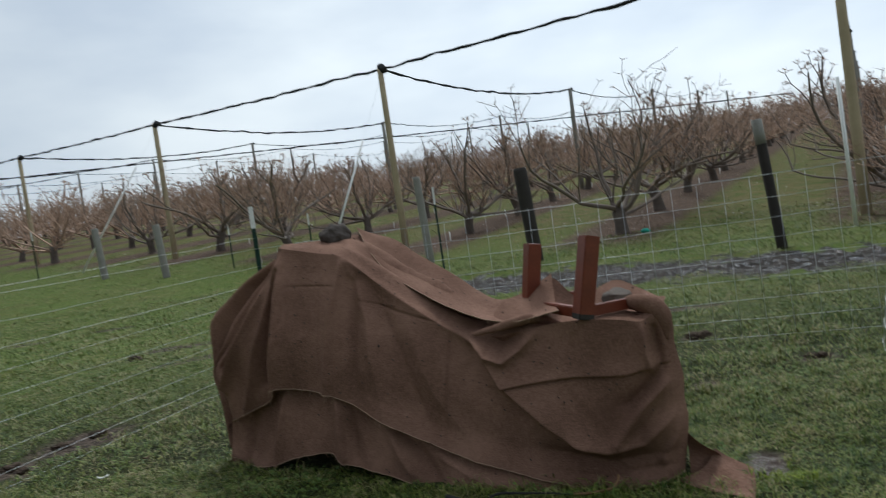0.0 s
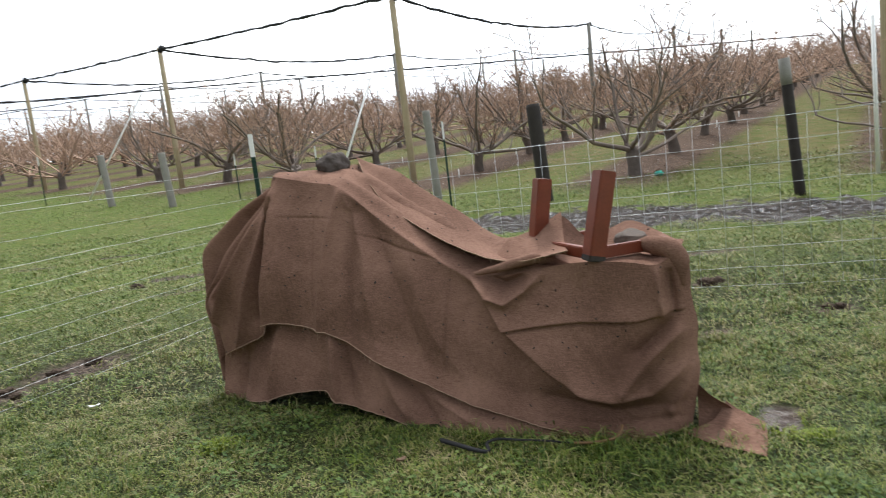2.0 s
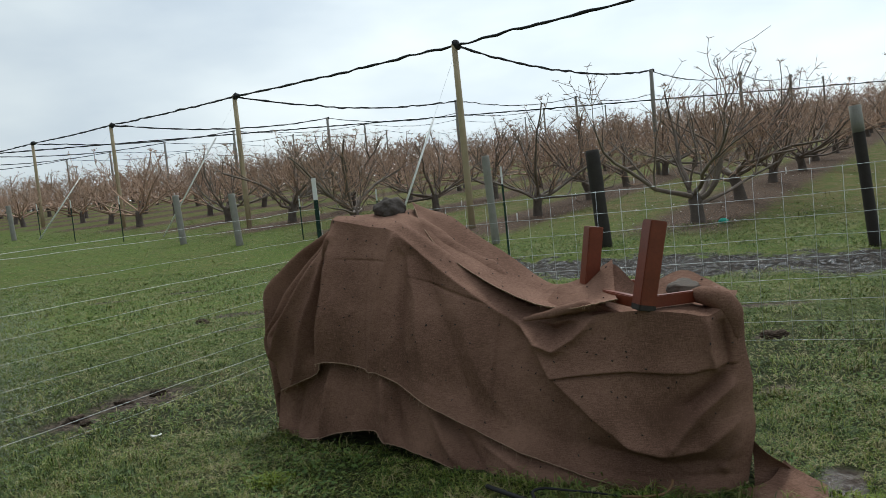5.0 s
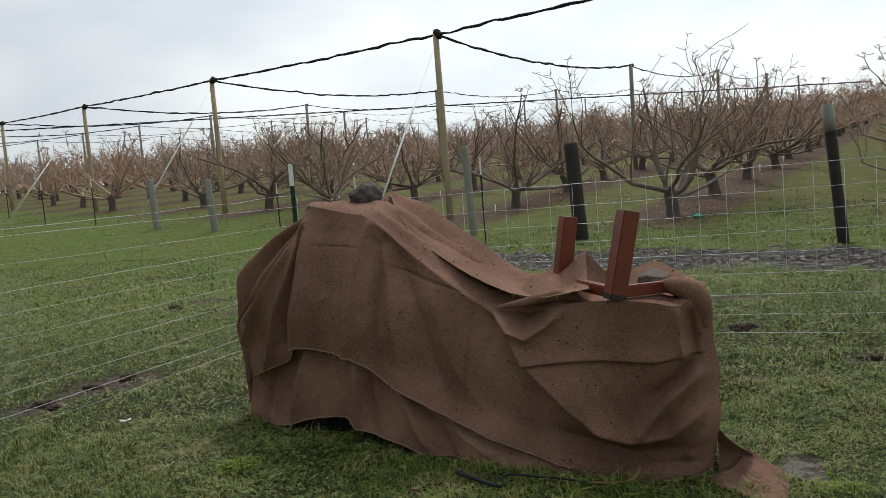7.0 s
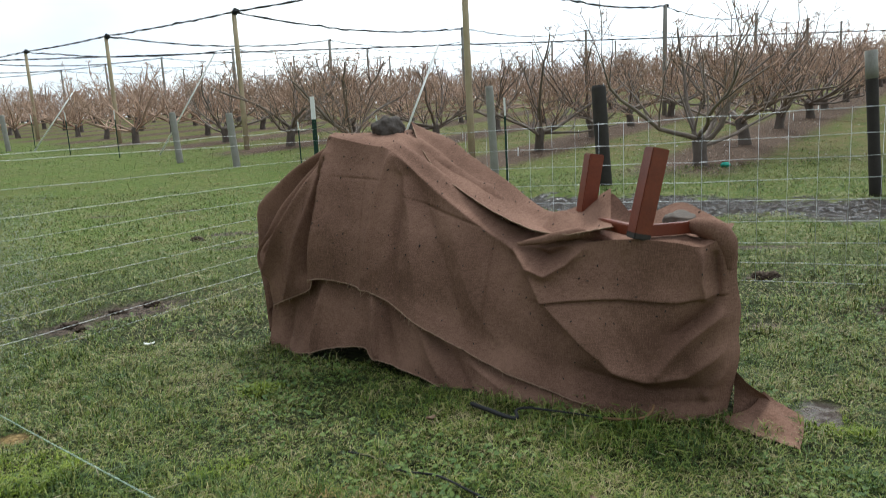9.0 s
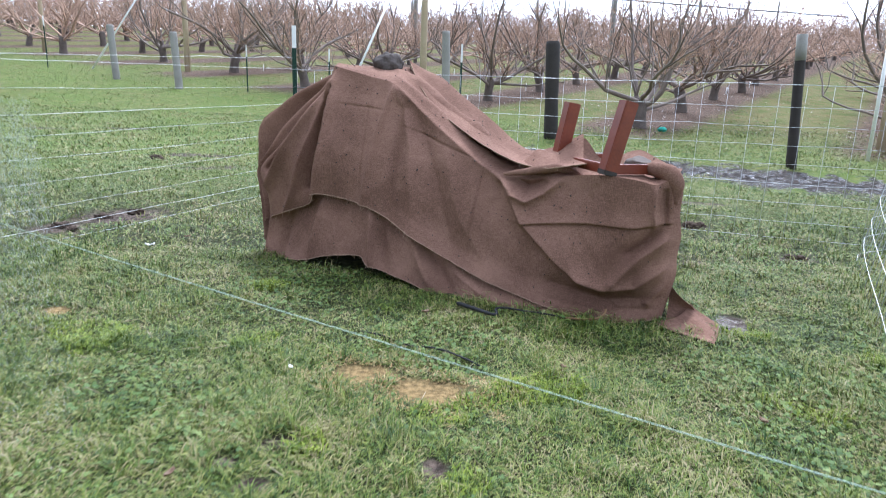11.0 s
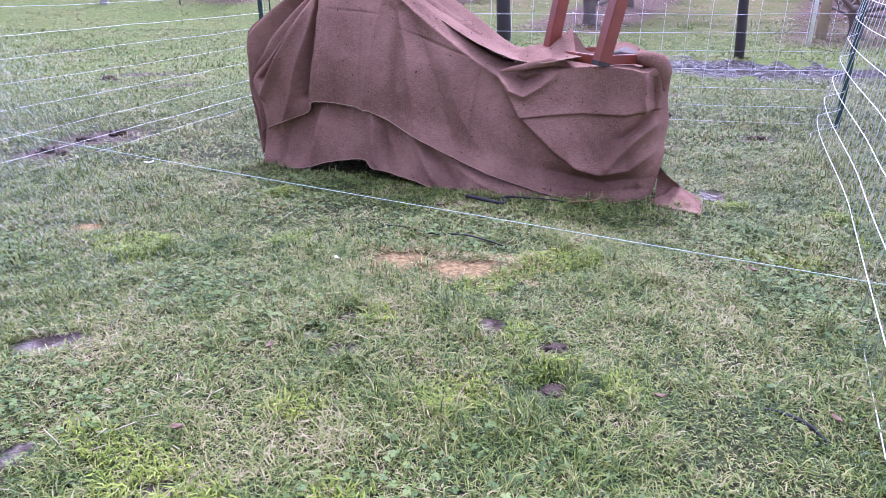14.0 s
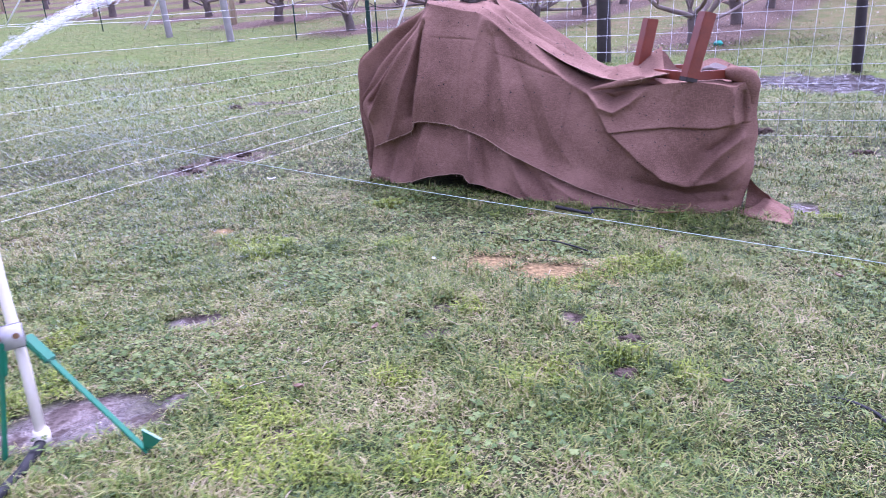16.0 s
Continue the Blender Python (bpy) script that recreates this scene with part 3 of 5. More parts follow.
def steel_post(x, y, height, tip, label, name="steel_post", turn=0.0, lean=0.0):
    """A studded T-section fence post."""
    ob = thing(name, label, "fence post", (x, y, hill(x, y)), turn, "steel fence posts")
    bm = bmesh.new()
    low, split = -0.3, height - tip
    for z0, z1, mat in ((low, split, 0),):
        for size, centre in (((0.034, 0.004, z1 - z0), (0, 0, (z0 + z1) / 2)), ((0.004, 0.030, z1 - z0), (0, 0.017, (z0 + z1) / 2))):
            r = bmesh.ops.create_cube(bm, size=1.0)
            for v in r["verts"]:
                v.co = Vector((v.co.x * size[0] + lean * (v.co.z + 0.5), v.co.y * size[1], v.co.z * size[2])) + Vector(centre)
    z = 0.06
    while z < split:
        r = bmesh.ops.create_cube(bm, size=1.0)
        for v in r["verts"]:
            v.co = Vector((v.co.x * 0.014 + lean * z / max(0.1, split), v.co.y * 0.012 - 0.007, v.co.z * 0.012 + z))
        z += 0.054
    part("shaft", bm, GREEN_STEEL, ob, smooth=False)
    if tip > 0:
        bm = bmesh.new()
        for size, centre in (((0.0345, 0.0045, tip), (lean, 0, height - tip / 2)), ((0.0045, 0.0305, tip), (lean, 0.017, height - tip / 2))):
            r = bmesh.ops.create_cube(bm, size=1.0)
            for v in r["verts"]:
                v.co = Vector((v.co.x * size[0], v.co.y * size[1], v.co.z * size[2])) + Vector(centre)
        part("tip", bm, WHITE_PAINT, ob, "white-painted tip", smooth=False)
    return ob


steel_post(CORNER.x, CORNER.y, 1.17, 0.17, "green studded steel post with white tip at a fence corner")
steel_post(BACK_POST.x, BACK_POST.y, 1.33, 0.17, "green studded steel post with white tip at a fence corner")
steel_post(0.20, 11.4, 1.60, 0.31, "slim green steel post with a white tip beside the orchard")
steel_post(NEAR_POST.x, NEAR_POST.y, 1.25, 0.15, "dark green studded steel post carrying yellow insulators", turn=-36, lean=-0.045)
for x, y, h in ((-5.3, 17.5, 1.22), (-13.0, 21.7, 1.62), (-16.15, 23.7, 1.60), (-2.85, 15.9, 1.3), (-19.6, 26.5, 1.5)):
    steel_post(x, y, h, 0.30, "slim green steel post with a white tip beside the orchard")

WIRES = [0.02, 0.13, 0.25, 0.38, 0.50, 0.62, 0.74, 0.86, 1.0]


def wire_path(a, b, z, sag=0.0, n=24, wave=0.0, seed=0):
    return [(a.x + (b.x - a.x) * i / n, a.y + (b.y - a.y) * i / n, z - 4 * sag * (i / n) * (1 - i / n) + wave * noise.noise((i * 0.5, z * 7, seed)) + 0.0) for i in range(n + 1)]


# back run: woven field fence
back = thing("wire_fence", "galvanised woven field fence behind the covered stack", "wire fence")
for z in WIRES:
    tube("line_wire", wire_path(CORNER, BACK_POST, z, 0.01, 30, 0.008, 1), 0.0014 if z < 0.9 else 0.0019, GALVANISED, back, 4)
length = (BACK_POST - CORNER).length
for i in range(int(length / 0.152) + 1):
    p = CORNER.lerp(BACK_POST, i * 0.152 / length)
    dx = 0.006 * noise.noise((i * 1.7, 0, 0))
    tube("stay_wire", [(p.x, p.y, 0.0), (p.x + dx, p.y, 0.5), (p.x, p.y, 1.0)], 0.0010, GALVANISED, back, 4)

# side run: smooth strands, dipping a little towards the far end
FAR_SIDE = Vector((-3.9, -0.4))
side = thing("strand_fence", "white electric fence strands running from a steel corner post", "wire fence")
for i, z in enumerate((0.05, 0.13, 0.245, 0.375, 0.50, 0.62, 0.73, 0.86, 1.0)):
    pts = [(x, y, h - 0.10 * k / 30) for k, (x, y, h) in enumerate(wire_path(BACK_POST, FAR_SIDE, z, 0.012, 30, 0.008, i))]
    tube("strand", pts, 0.0010 if i in (1, 6, 8) else 0.0008, WHITE_WIRE if i in (1, 6, 8) else GALVANISED, side, 4)
pts = [(x, y, h - 0.22 * k / 30) for k, (x, y, h) in enumerate(wire_path(BACK_POST, FAR_SIDE, 1.09, 0.03, 30, 0.012, 11))]
tube("strand", pts, 0.0011, WHITE_WIRE, side, 4, "slack twisted strand looping below the top one")


# near run: slack netting bulging inwards
def slack(s, z):
    p = CORNER.lerp(NEAR_POST, s)
    inward = Vector((-0.83, 0.55))
    belly = smooth_step(0.0, 0.09, s) * (0.065 + 0.10 * smooth_step(0.62, 0.12, s)) * max(0.0, 1.02 - z) ** 0.9 * (1.0 - smooth_step(0.15, 0.5, z) * smooth_step(0.7, 1.0, s))
    p = p + inward * belly
    return (p.x, p.y, z - 0.05 * math.sin(math.pi * s) )


near = thing("slack_wire_fence", "slack woven wire netting bulging between two steel posts", "wire fence")
for z in WIRES:
    tube("line_wire", [slack(i / 60, z) for i in range(61)], 0.0016, WHITE_WIRE, near, 5)
run = (CORNER - NEAR_POST).length
for i in range(int(run / 0.152) + 1):
    tube("stay_wire", [slack(i * 0.152 / run, z) for z in (0.02, 0.25, 0.5, 0.74, 1.0)], 0.0014, GALVANISED, near, 4)

# twine gate
twine_pts = []
for i in range(81):
    s = i / 80
    twine_pts.append((0.455 - 3.06 * s, 0.272 + 1.82 * s, 0.384 + 0.135 * s - 0.012 * math.sin(math.pi * s)))
tw = tube("fence_twine", twine_pts, 0.0008, TWINE, None, 5)
tagged(tw, "white and green electric fence twine stretched across the pen", "twine")


def insulator(x, y, z, turn):
    ob = thing("insulator", "yellow plastic fence insulator clipped to a steel post", "insulator", (x, y, z), turn, "insulators")
    bm = box_bm((0.030, 0.034, 0.026), (0, 0, 0), 0.006)
    part("clip", bm, YELLOW, ob)
    tube("knob", [(-0.018, -0.015, -0.004), (-0.034, -0.015, 0), (-0.040, -0.015, 0.002), (-0.052, -0.015, 0.004)], [0.012, 0.008, 0.013, 0.010], YELLOW, ob, 10)
    return ob


insulator(NEAR_POST.x - 0.022, NEAR_POST.y - 0.003, 0.405, 20)
insulator(NEAR_POST.x - 0.047, NEAR_POST.y + 0.015, 0.415, 50)


# ---------------------------------------------------------------- the covered stack
cover = thing("burlap_cover", "brown burlap sheets draped over a covered stack, wet and flecked", "cover", (-0.75, 2.55, 0), -20.07)
TOP = [(-0.09, 0.294, 0.975), (0.101, 0.264, 0.933), (0.257, 0.238, 0.897), (0.401, 0.186, 0.792), (0.563, 0.137, 0.684), (0.705, 0.114, 0.589), (0.812, 0.108, 0.541), (0.883, 0.098, 0.525), (1.02, 0.058, 0.538), (1.132, 0.008, 0.565), (1.272, -0.054, 0.583), (1.394, -0.059, 0.573), (1.468, -0.052, 0.562), (1.543, -0.046, 0.609)]
LEFT = [(-0.09, 0.294, 0.975), (-0.15, 0.269, 0.871), (-0.27, 0.242, 0.738), (-0.403, 0.222, 0.575), (-0.526, 0.228, 0.442), (-0.479, 0.218, 0.31), (-0.461, 0.218, 0.194)]
HEM = [(-0.461, 0.218, 0.194), (-0.283, 0.17, 0.261), (-0.151, 0.138, 0.313), (-0.117, 0.135, 0.367), (0.031, 0.101, 0.365), (0.179, 0.066, 0.348), (0.304, 0.037, 0.307), (0.435, 0.015, 0.25), (0.575, 0.007, 0.184), (0.692, 0.007, 0.134), (0.838, -0.004, 0.084), (1.005, -0.023, 0.04), (1.185, -0.066, 0.016), (1.347, -0.079, 0.006), (1.54, -0.052, 0.031)]
RIGHT = [(1.543, -0.046, 0.609), (1.562, -0.05, 0.543), (1.561, -0.055, 0.457), (1.575, -0.058, 0.362), (1.569, -0.058, 0.282), (1.572, -0.056, 0.202), (1.54, -0.052, 0.031)]
REAR = [(-0.129, 0.50, 0.985), (0.09, 0.55, 0.985), (0.204, 0.55, 0.984), (0.364, 0.55, 0.927), (0.514, 0.50, 0.828), (0.671, 0.48, 0.722), (0.808, 0.42, 0.632), (0.90, 0.38, 0.605),
        (1.02, 0.33, 0.640), (1.13, 0.30, 0.700), (1.22, 0.34, 0.610), (1.36, 0.38, 0.655), (1.45, 0.30, 0.630), (1.54, 0.14, 0.600)]
BULGE = [(-0.129, 0.50, 0.985), (-0.354, 0.46, 0.863), (-0.50, 0.43, 0.763), (-0.575, 0.40, 0.70), (-0.60, 0.40, 0.64), (-0.57, 0.39, 0.52), (-0.52, 0.36, 0.30), (-0.49, 0.32, 0.02)]

# folds: path in (along, height), width on either side, rise towards the viewer
LEFT_FOLDS = [
    (((-0.103, 0.943), (-0.257, 0.676), (-0.428, 0.375)), 0.02, 0.028, 0.03),
    (((-0.12, 0.919), (-0.291, 0.664), (-0.442, 0.458)), 0.018, 0.02, -0.03),
    (((-0.092, 0.9), (-0.168, 0.638), (-0.263, 0.334), (-0.303, 0.259)), 0.02, 0.024, 0.022),
    (((-0.098, 0.807), (-0.136, 0.59), (-0.166, 0.39)), 0.026, 0.012, -0.034),
    (((-0.08, 0.818), (-0.08, 0.59), (-0.117, 0.369)), 0.008, 0.055, 0.03)]
PANEL_FOLDS = [
    (((-0.03, 0.799), (0.116, 0.789), (0.235, 0.778)), 0.004, 0.004, -0.004),
    (((0.137, 0.793), (0.15, 0.591), (0.15, 0.39)), 0.004, 0.004, -0.004),
    (((0.258, 0.89), (0.218, 0.681), (0.179, 0.352)), 0.02, 0.018, 0.022),
    (((0.313, 0.791), (0.319, 0.592), (0.317, 0.334)), 0.03, 0.03, -0.02),
    (((0.27, 0.885), (0.39, 0.634), (0.446, 0.276)), 0.03, 0.03, 0.014),
    (((0.373, 0.8), (0.527, 0.507), (0.641, 0.177)), 0.06, 0.05, -0.018),
    (((0.287, 0.879), (0.51, 0.728), (0.694, 0.602), (0.82, 0.521)), 0.014, 0.018, 0.02),
    (((0.341, 0.712), (0.516, 0.653), (0.687, 0.596)), 0.006, 0.006, -0.006),
    (((0.74, 0.532), (0.721, 0.337), (0.7, 0.148)), 0.005, 0.005, -0.005),
    (((0.569, 0.589), (0.661, 0.338), (0.837, 0.106)), 0.05, 0.05, 0.01)]
BLOCK_FOLDS = [
    (((0.82, 0.541), (0.943, 0.357), (1.114, 0.22), (1.212, 0.161)), 0.012, 0.09, 0.036),
    (((1.202, 0.166), (1.303, 0.138), (1.424, 0.159), (1.534, 0.247)), 0.022, 0.03, 0.024),
    (((1.09, 0.123), (1.3, 0.088), (1.52, 0.119)), 0.03, 0.03, -0.02),
    (((0.954, 0.354), (1.222, 0.39), (1.401, 0.389), (1.534, 0.419)), 0.004, 0.035, 0.009),
    (((0.954, 0.35), (1.222, 0.386), (1.401, 0.385), (1.534, 0.414)), 0.004, 0.003, -0.007),
    (((0.838, 0.531), (0.891, 0.466), (0.958, 0.445), (1.028, 0.484), (1.087, 0.541)), 0.018, 0.018, 0.024),
    (((0.895, 0.526), (0.95, 0.499), (1.008, 0.527)), 0.02, 0.02, -0.035)]
END_FOLDS = [
    (((1.397, 0.289), (1.449, 0.331), (1.492, 0.388)), 0.025, 0.025, -0.02),
    (((1.34, 0.167), (1.429, 0.278), (1.518, 0.353)), 0.02, 0.02, 0.018),
    (((1.467, 0.545), (1.468, 0.458), (1.477, 0.402)), 0.012, 0.012, 0.015),
    (((1.502, 0.535), (1.507, 0.457), (1.511, 0.414)), 0.014, 0.014, -0.014),
    (((1.478, 0.097), (1.531, 0.171), (1.561, 0.243)), 0.016, 0.016, 0.015),
    (((1.088, 0.055), (1.28, 0.045), (1.501, 0.069)), 0.02, 0.02, -0.008),
    (((1.231, 0.526), (1.233, 0.413)), 0.02, 0.02, -0.005)]
LOWER_FOLDS = [
    (((-0.31, 0.206), (-0.354, 0.018)), 0.03, 0.03, -0.025),
    (((-0.079, 0.324), (-0.148, 0.044)), 0.008, 0.045, 0.03),
    (((0.225, 0.307), (0.24, 0.087)), 0.022, 0.008, 0.03),
    (((0.277, 0.289), (0.297, 0.087)), 0.012, 0.02, -0.02),
    (((0.435, 0.234), (0.542, 0.039)), 0.028, 0.024, 0.02),
    (((0.519, 0.175), (0.66, 0.006)), 0.026, 0.03, -0.025),
    (((0.667, 0.101), (0.855, 0.006)), 0.02, 0.02, 0.015)]


def off_path(path, x, z):
    """The distance to a fold's path, the side on which the place lies, and the share of the fold's way, for tapering."""
    best, share, turn, n = 9.0, 0.0, 1.0, len(path) - 1
    for i in range(n):
        (ax, az), (bx, bz) = path[i], path[i + 1]
        ex, ez = bx - ax, bz - az
        k = max(0.0, min(1.0, ((x - ax) * ex + (z - az) * ez) / (ex * ex + ez * ez)))
        d = math.hypot(x - ax - k * ex, z - az - k * ez)
        if d < best:
            best, share, turn = d, (i + k) / n, ex * (z - az) - ez * (x - ax)
    return best, turn, share


def relief(folds, x, z):
    out = 0.0
    for path, low, high, rise in folds:
        if not min(p[0] for p in path) - 0.2 < x < max(p[0] for p in path) + 0.2:
            continue
        d, turn, share = off_path(path, x, z)
        width = high if turn > 0 else low
        if d < 3 * width:
            out += rise * math.exp(-(d / width) ** 1.3) * (0.45 + 0.55 * math.sin(math.pi * min(1.0, 0.2 + 0.65 * share)))
    return out


def sheet(name, top, bottom, left, right, nu, nv, push, parent, label=""):
    """A cloth patch spanned between four edge curves, pushed out by folds and given thickness."""
    cols = [i / nu for i in range(nu + 1)]
    rows = [j / nv for j in range(nv + 1)]
    t, b = [curve_point(top, s) for s in cols], [curve_point(bottom, s) for s in cols]
    l, r = [curve_point(left, s) for s in rows], [curve_point(right, s) for s in rows]
    bm = bmesh.new()
    grid = []
    for j, v in enumerate(rows):
        line = []
        for i, s in enumerate(cols):
            p = t[i] * (1 - v) + b[i] * v + l[j] * (1 - s) + r[j] * s
            p -= (t[0] * (1 - s) + t[-1] * s) * (1 - v) + (b[0] * (1 - s) + b[-1] * s) * v
            line.append(bm.verts.new(push(p, s, v)))
        grid.append(line)
    for j in range(nv):
        for i in range(nu):
            bm.faces.new((grid[j][i], grid[j + 1][i], grid[j + 1][i + 1], grid[j][i + 1]))
    bmesh.ops.recalc_face_normals(bm, faces=bm.faces[:])
    ob = part(name, bm, BURLAP, parent, label)
    return ob


def wrinkle(p, size=1.0):
    crease = 1.0 - abs(noise.noise(Vector((p.x * 7.0 + 0.8 * p.z, p.y * 5.0, p.z * 4.0))))
    return size * (0.010 * noise.noise(p * 5.0) + 0.004 * noise.noise(p * 14.0) + 0.0014 * noise.noise(p * 40.0) + 0.005 * max(0.0, crease - 0.8) / 0.2)


def push_front(p, s, v):
    folds = LEFT_FOLDS + PANEL_FOLDS if p.x < 0.45 else PANEL_FOLDS + BLOCK_FOLDS + END_FOLDS
    ends = 0.5 * relief(END_FOLDS, p.x, p.z) if p.x > 1.2 else 0.4 * relief(LEFT_FOLDS, p.x, p.z) if p.x < 0.1 else 0.0
    out = (relief(folds, p.x, p.z) + ends) * min(1.0, 0.3 + 8 * v) + 0.40 * wrinkle(p) * min(1.0, 0.15 + 6 * v)
    out *= smooth_step(0.0, 0.03, s) * smooth_step(1.0, 0.955, s)
    roll = 0.06 * max(0.0, 1 - s / 0.05) ** 2 * smooth_step(0.0, 0.2, v) + 0.05 * max(0.0, (s - 0.955) / 0.045) ** 2
    proud = 0.03 * smooth_step(0.82, 1.0, v) * smooth_step(0.25, 0.5, p.x) * smooth_step(1.5, 1.2, p.x)
    return p + Vector((0, roll - 1.7 * out - proud, 0))


def push_lower(p, s, v):
    return p + Vector((0, -1.5 * relief(LOWER_FOLDS, p.x, p.z) - wrinkle(p), 0))


def push_top(p, s, v):
    fade = math.sin(math.pi * min(1.0, max(0.0, v)))
    lift = 0.035 * math.exp(-((p.x - 0.95) / 0.05) ** 2) - 0.045 * smooth_step(1.02, 1.12, p.x) * smooth_step(1.50, 1.42, p.x) - 0.006 * math.sin(p.x * 22 + p.y * 9) * smooth_step(0.3, 0.5, p.x)
    return p + Vector((0, 0, fade * (lift + wrinkle(p, 1.6) + 0.014 * math.sin(17 * v + 2.0 * math.sin(3 * s)) * smooth_step(0.15, 0.25, s) * smooth_step(0.62, 0.5, s))))


def push_bulge(p, s, v):
    """Pleats that fan out from the top corner."""
    fade = math.sin(math.pi * v) * smooth_step(1.0, 0.75, s)
    pleat = math.sin(2 * math.pi * (1.6 * v + 0.25 * s))
    return p + Vector((-0.030 * fade * (0.4 + pleat), fade * (0.02 - 0.045 * pleat + 0.5 * wrinkle(p)), 0.012 * fade * pleat))


def push_plain(p, s, v):
    return p + Vector((0, wrinkle(p), 0))


def push_tail(p, s, v):
    return p + Vector((0, 0, 0.006 + 0.010 * math.sin(math.pi * v) * math.sin(math.pi * s) * (1 + math.sin(9 * s + 5 * v)) + 0.4 * wrinkle(p) * math.sin(math.pi * v)))


def push_flap(p, s, v):
    ridge = 0.016 * math.sin(math.pi * v) * (0.6 + 0.4 * math.sin(7 * s + 5 * v))
    return p + Vector((0, -0.004 - 0.006 * v, ridge + 0.012 + 0.014 * v + 0.3 * wrinkle(p)))


sheet("front_sheet", TOP, HEM, LEFT, RIGHT, 330, 140, push_front, cover)
UNDER_TOP = [(x + 0.005, y + 0.045, z + 0.05) for x, y, z in HEM[:13]]
UNDER_LOW = [(-0.494, 0.246, 0.0), (-0.338, 0.181, 0.004), (-0.184, 0.132, 0.025), (-0.036, 0.089, 0.073), (0.165, 0.04, 0.107), (0.227, 0.021, 0.072), (0.403, 0.0, 0.040), (0.547, -0.015, 0.0), (0.70, -0.045, -0.008), (0.875, -0.06, -0.010), (1.03, -0.08, -0.010), (1.21, -0.095, -0.005)]
sheet("under_sheet", UNDER_TOP, UNDER_LOW, [UNDER_TOP[0], (-0.47, 0.25, 0.12), UNDER_LOW[0]], [UNDER_TOP[-1], (1.21, -0.07, 0.03), UNDER_LOW[-1]], 150, 36, push_lower, cover, "lower burlap layer hanging below the frayed hem")
TOP_EDGE = [push_front(curve_point(TOP, k / 60), k / 60, 0.0) for k in range(61)]
LEFT_EDGE = [push_front(curve_point(LEFT, k / 30), 0.0, k / 30) for k in range(31)]
RIGHT_EDGE = [push_front(curve_point(RIGHT, k / 30), 1.0, k / 30) for k in range(31)]
sheet("top_sheet", REAR, TOP_EDGE, [REAR[0], (-0.12, 0.4, 0.98), TOP_EDGE[0]], [REAR[-1], (1.55, 0.05, 0.62), TOP_EDGE[-1]], 160, 40, push_top, cover)
sheet("side_sheet", LEFT_EDGE[::-1], BULGE[::-1], [LEFT_EDGE[-1], (-0.475, 0.26, 0.11), BULGE[-1]], [LEFT_EDGE[0], (-0.12, 0.4, 0.975), BULGE[0]], 70, 36, push_bulge, cover)
REAR_LOW = [(-0.47, 0.42, 0.0), (0.2, 0.72, 0.0), (0.7, 0.68, 0.0), (1.2, 0.60, 0.0), (1.48, 0.45, 0.0)]
sheet("rear_sheet", REAR, REAR_LOW, [REAR[0], (-0.40, 0.46, 0.75), (-0.42, 0.42, 0.4), REAR_LOW[0]], [REAR[-1], (1.53, 0.30, 0.3), REAR_LOW[-1]], 80, 30, push_plain, cover)
sheet("end_sheet", [RIGHT_EDGE[0], (1.545, 0.12, 0.59), REAR[-1]], [RIGHT_EDGE[-1], (1.54, 0.2, 0.0), REAR_LOW[-1]], RIGHT_EDGE, [REAR[-1], (1.53, 0.30, 0.3), REAR_LOW[-1]], 20, 30, push_plain, cover)
sheet("trailing_corner", [(1.505, -0.05, 0.012), (1.575, -0.03, 0.03), (1.612, 0.0, 0.045), (1.645, 0.05, 0.078)], [(1.73, -0.197, 0.012), (1.745, -0.10, 0.016), (1.756, 0.026, 0.018)],
      [(1.505, -0.05, 0.012), (1.604, -0.132, 0.012), (1.73, -0.197, 0.012)], [(1.645, 0.05, 0.078), (1.69, 0.06, 0.040), (1.756, 0.026, 0.018)], 30, 24, push_tail, cover, "burlap corner trailing on the mud")
sheet("pocket_fold", [(1.555, 0.0, 0.17), (1.60, -0.005, 0.125), (1.65, 0.02, 0.082)], [(1.555, -0.02, 0.0), (1.61, 0.0, 0.0), (1.67, 0.03, 0.01)],
      [(1.555, 0.0, 0.17), (1.56, 0.02, 0.08), (1.555, -0.02, 0.0)], [(1.65, 0.02, 0.082), (1.665, 0.05, 0.05), (1.67, 0.03, 0.01)], 16, 12, push_plain, cover, "hollow fold of burlap behind the trailing corner")


def roll(name, path, radii, label):
    """A loose roll of cloth, uneven along its length."""
    verts, faces = [], []
    n = 40
    pts = [curve_point(path, k / n) for k in range(n + 1)]
    size = [curve_point([(i / (len(radii) - 1), r, 0) for i, r in enumerate(radii)], k / n).y for k in range(n + 1)]
    tube_data(pts, size, 16, verts, faces)
    verts = [tuple(Vector(v) + Vector((0.5, -0.5, 0.8)) * (wrinkle(Vector(v), 1.4))) for v in verts]
    ob = raw_object(name, verts, faces, BURLAP)
    ob.parent = cover
    return tagged(ob, label)


roll("rolled_corner", [(1.39, 0.13, 0.585), (1.45, 0.05, 0.605), (1.505, -0.005, 0.598), (1.535, -0.025, 0.555), (1.538, -0.03, 0.49)], [0.010, 0.026, 0.034, 0.030, 0.010], "rolled-over corner of burlap")
roll("rolled_lip", [(0.84, 0.07, 0.545), (0.94, 0.055, 0.562), (1.03, 0.055, 0.578), (1.10, 0.075, 0.572), (1.18, 0.10, 0.55)], [0.006, 0.015, 0.020, 0.016, 0.006], "rolled lip of burlap beside the stool")

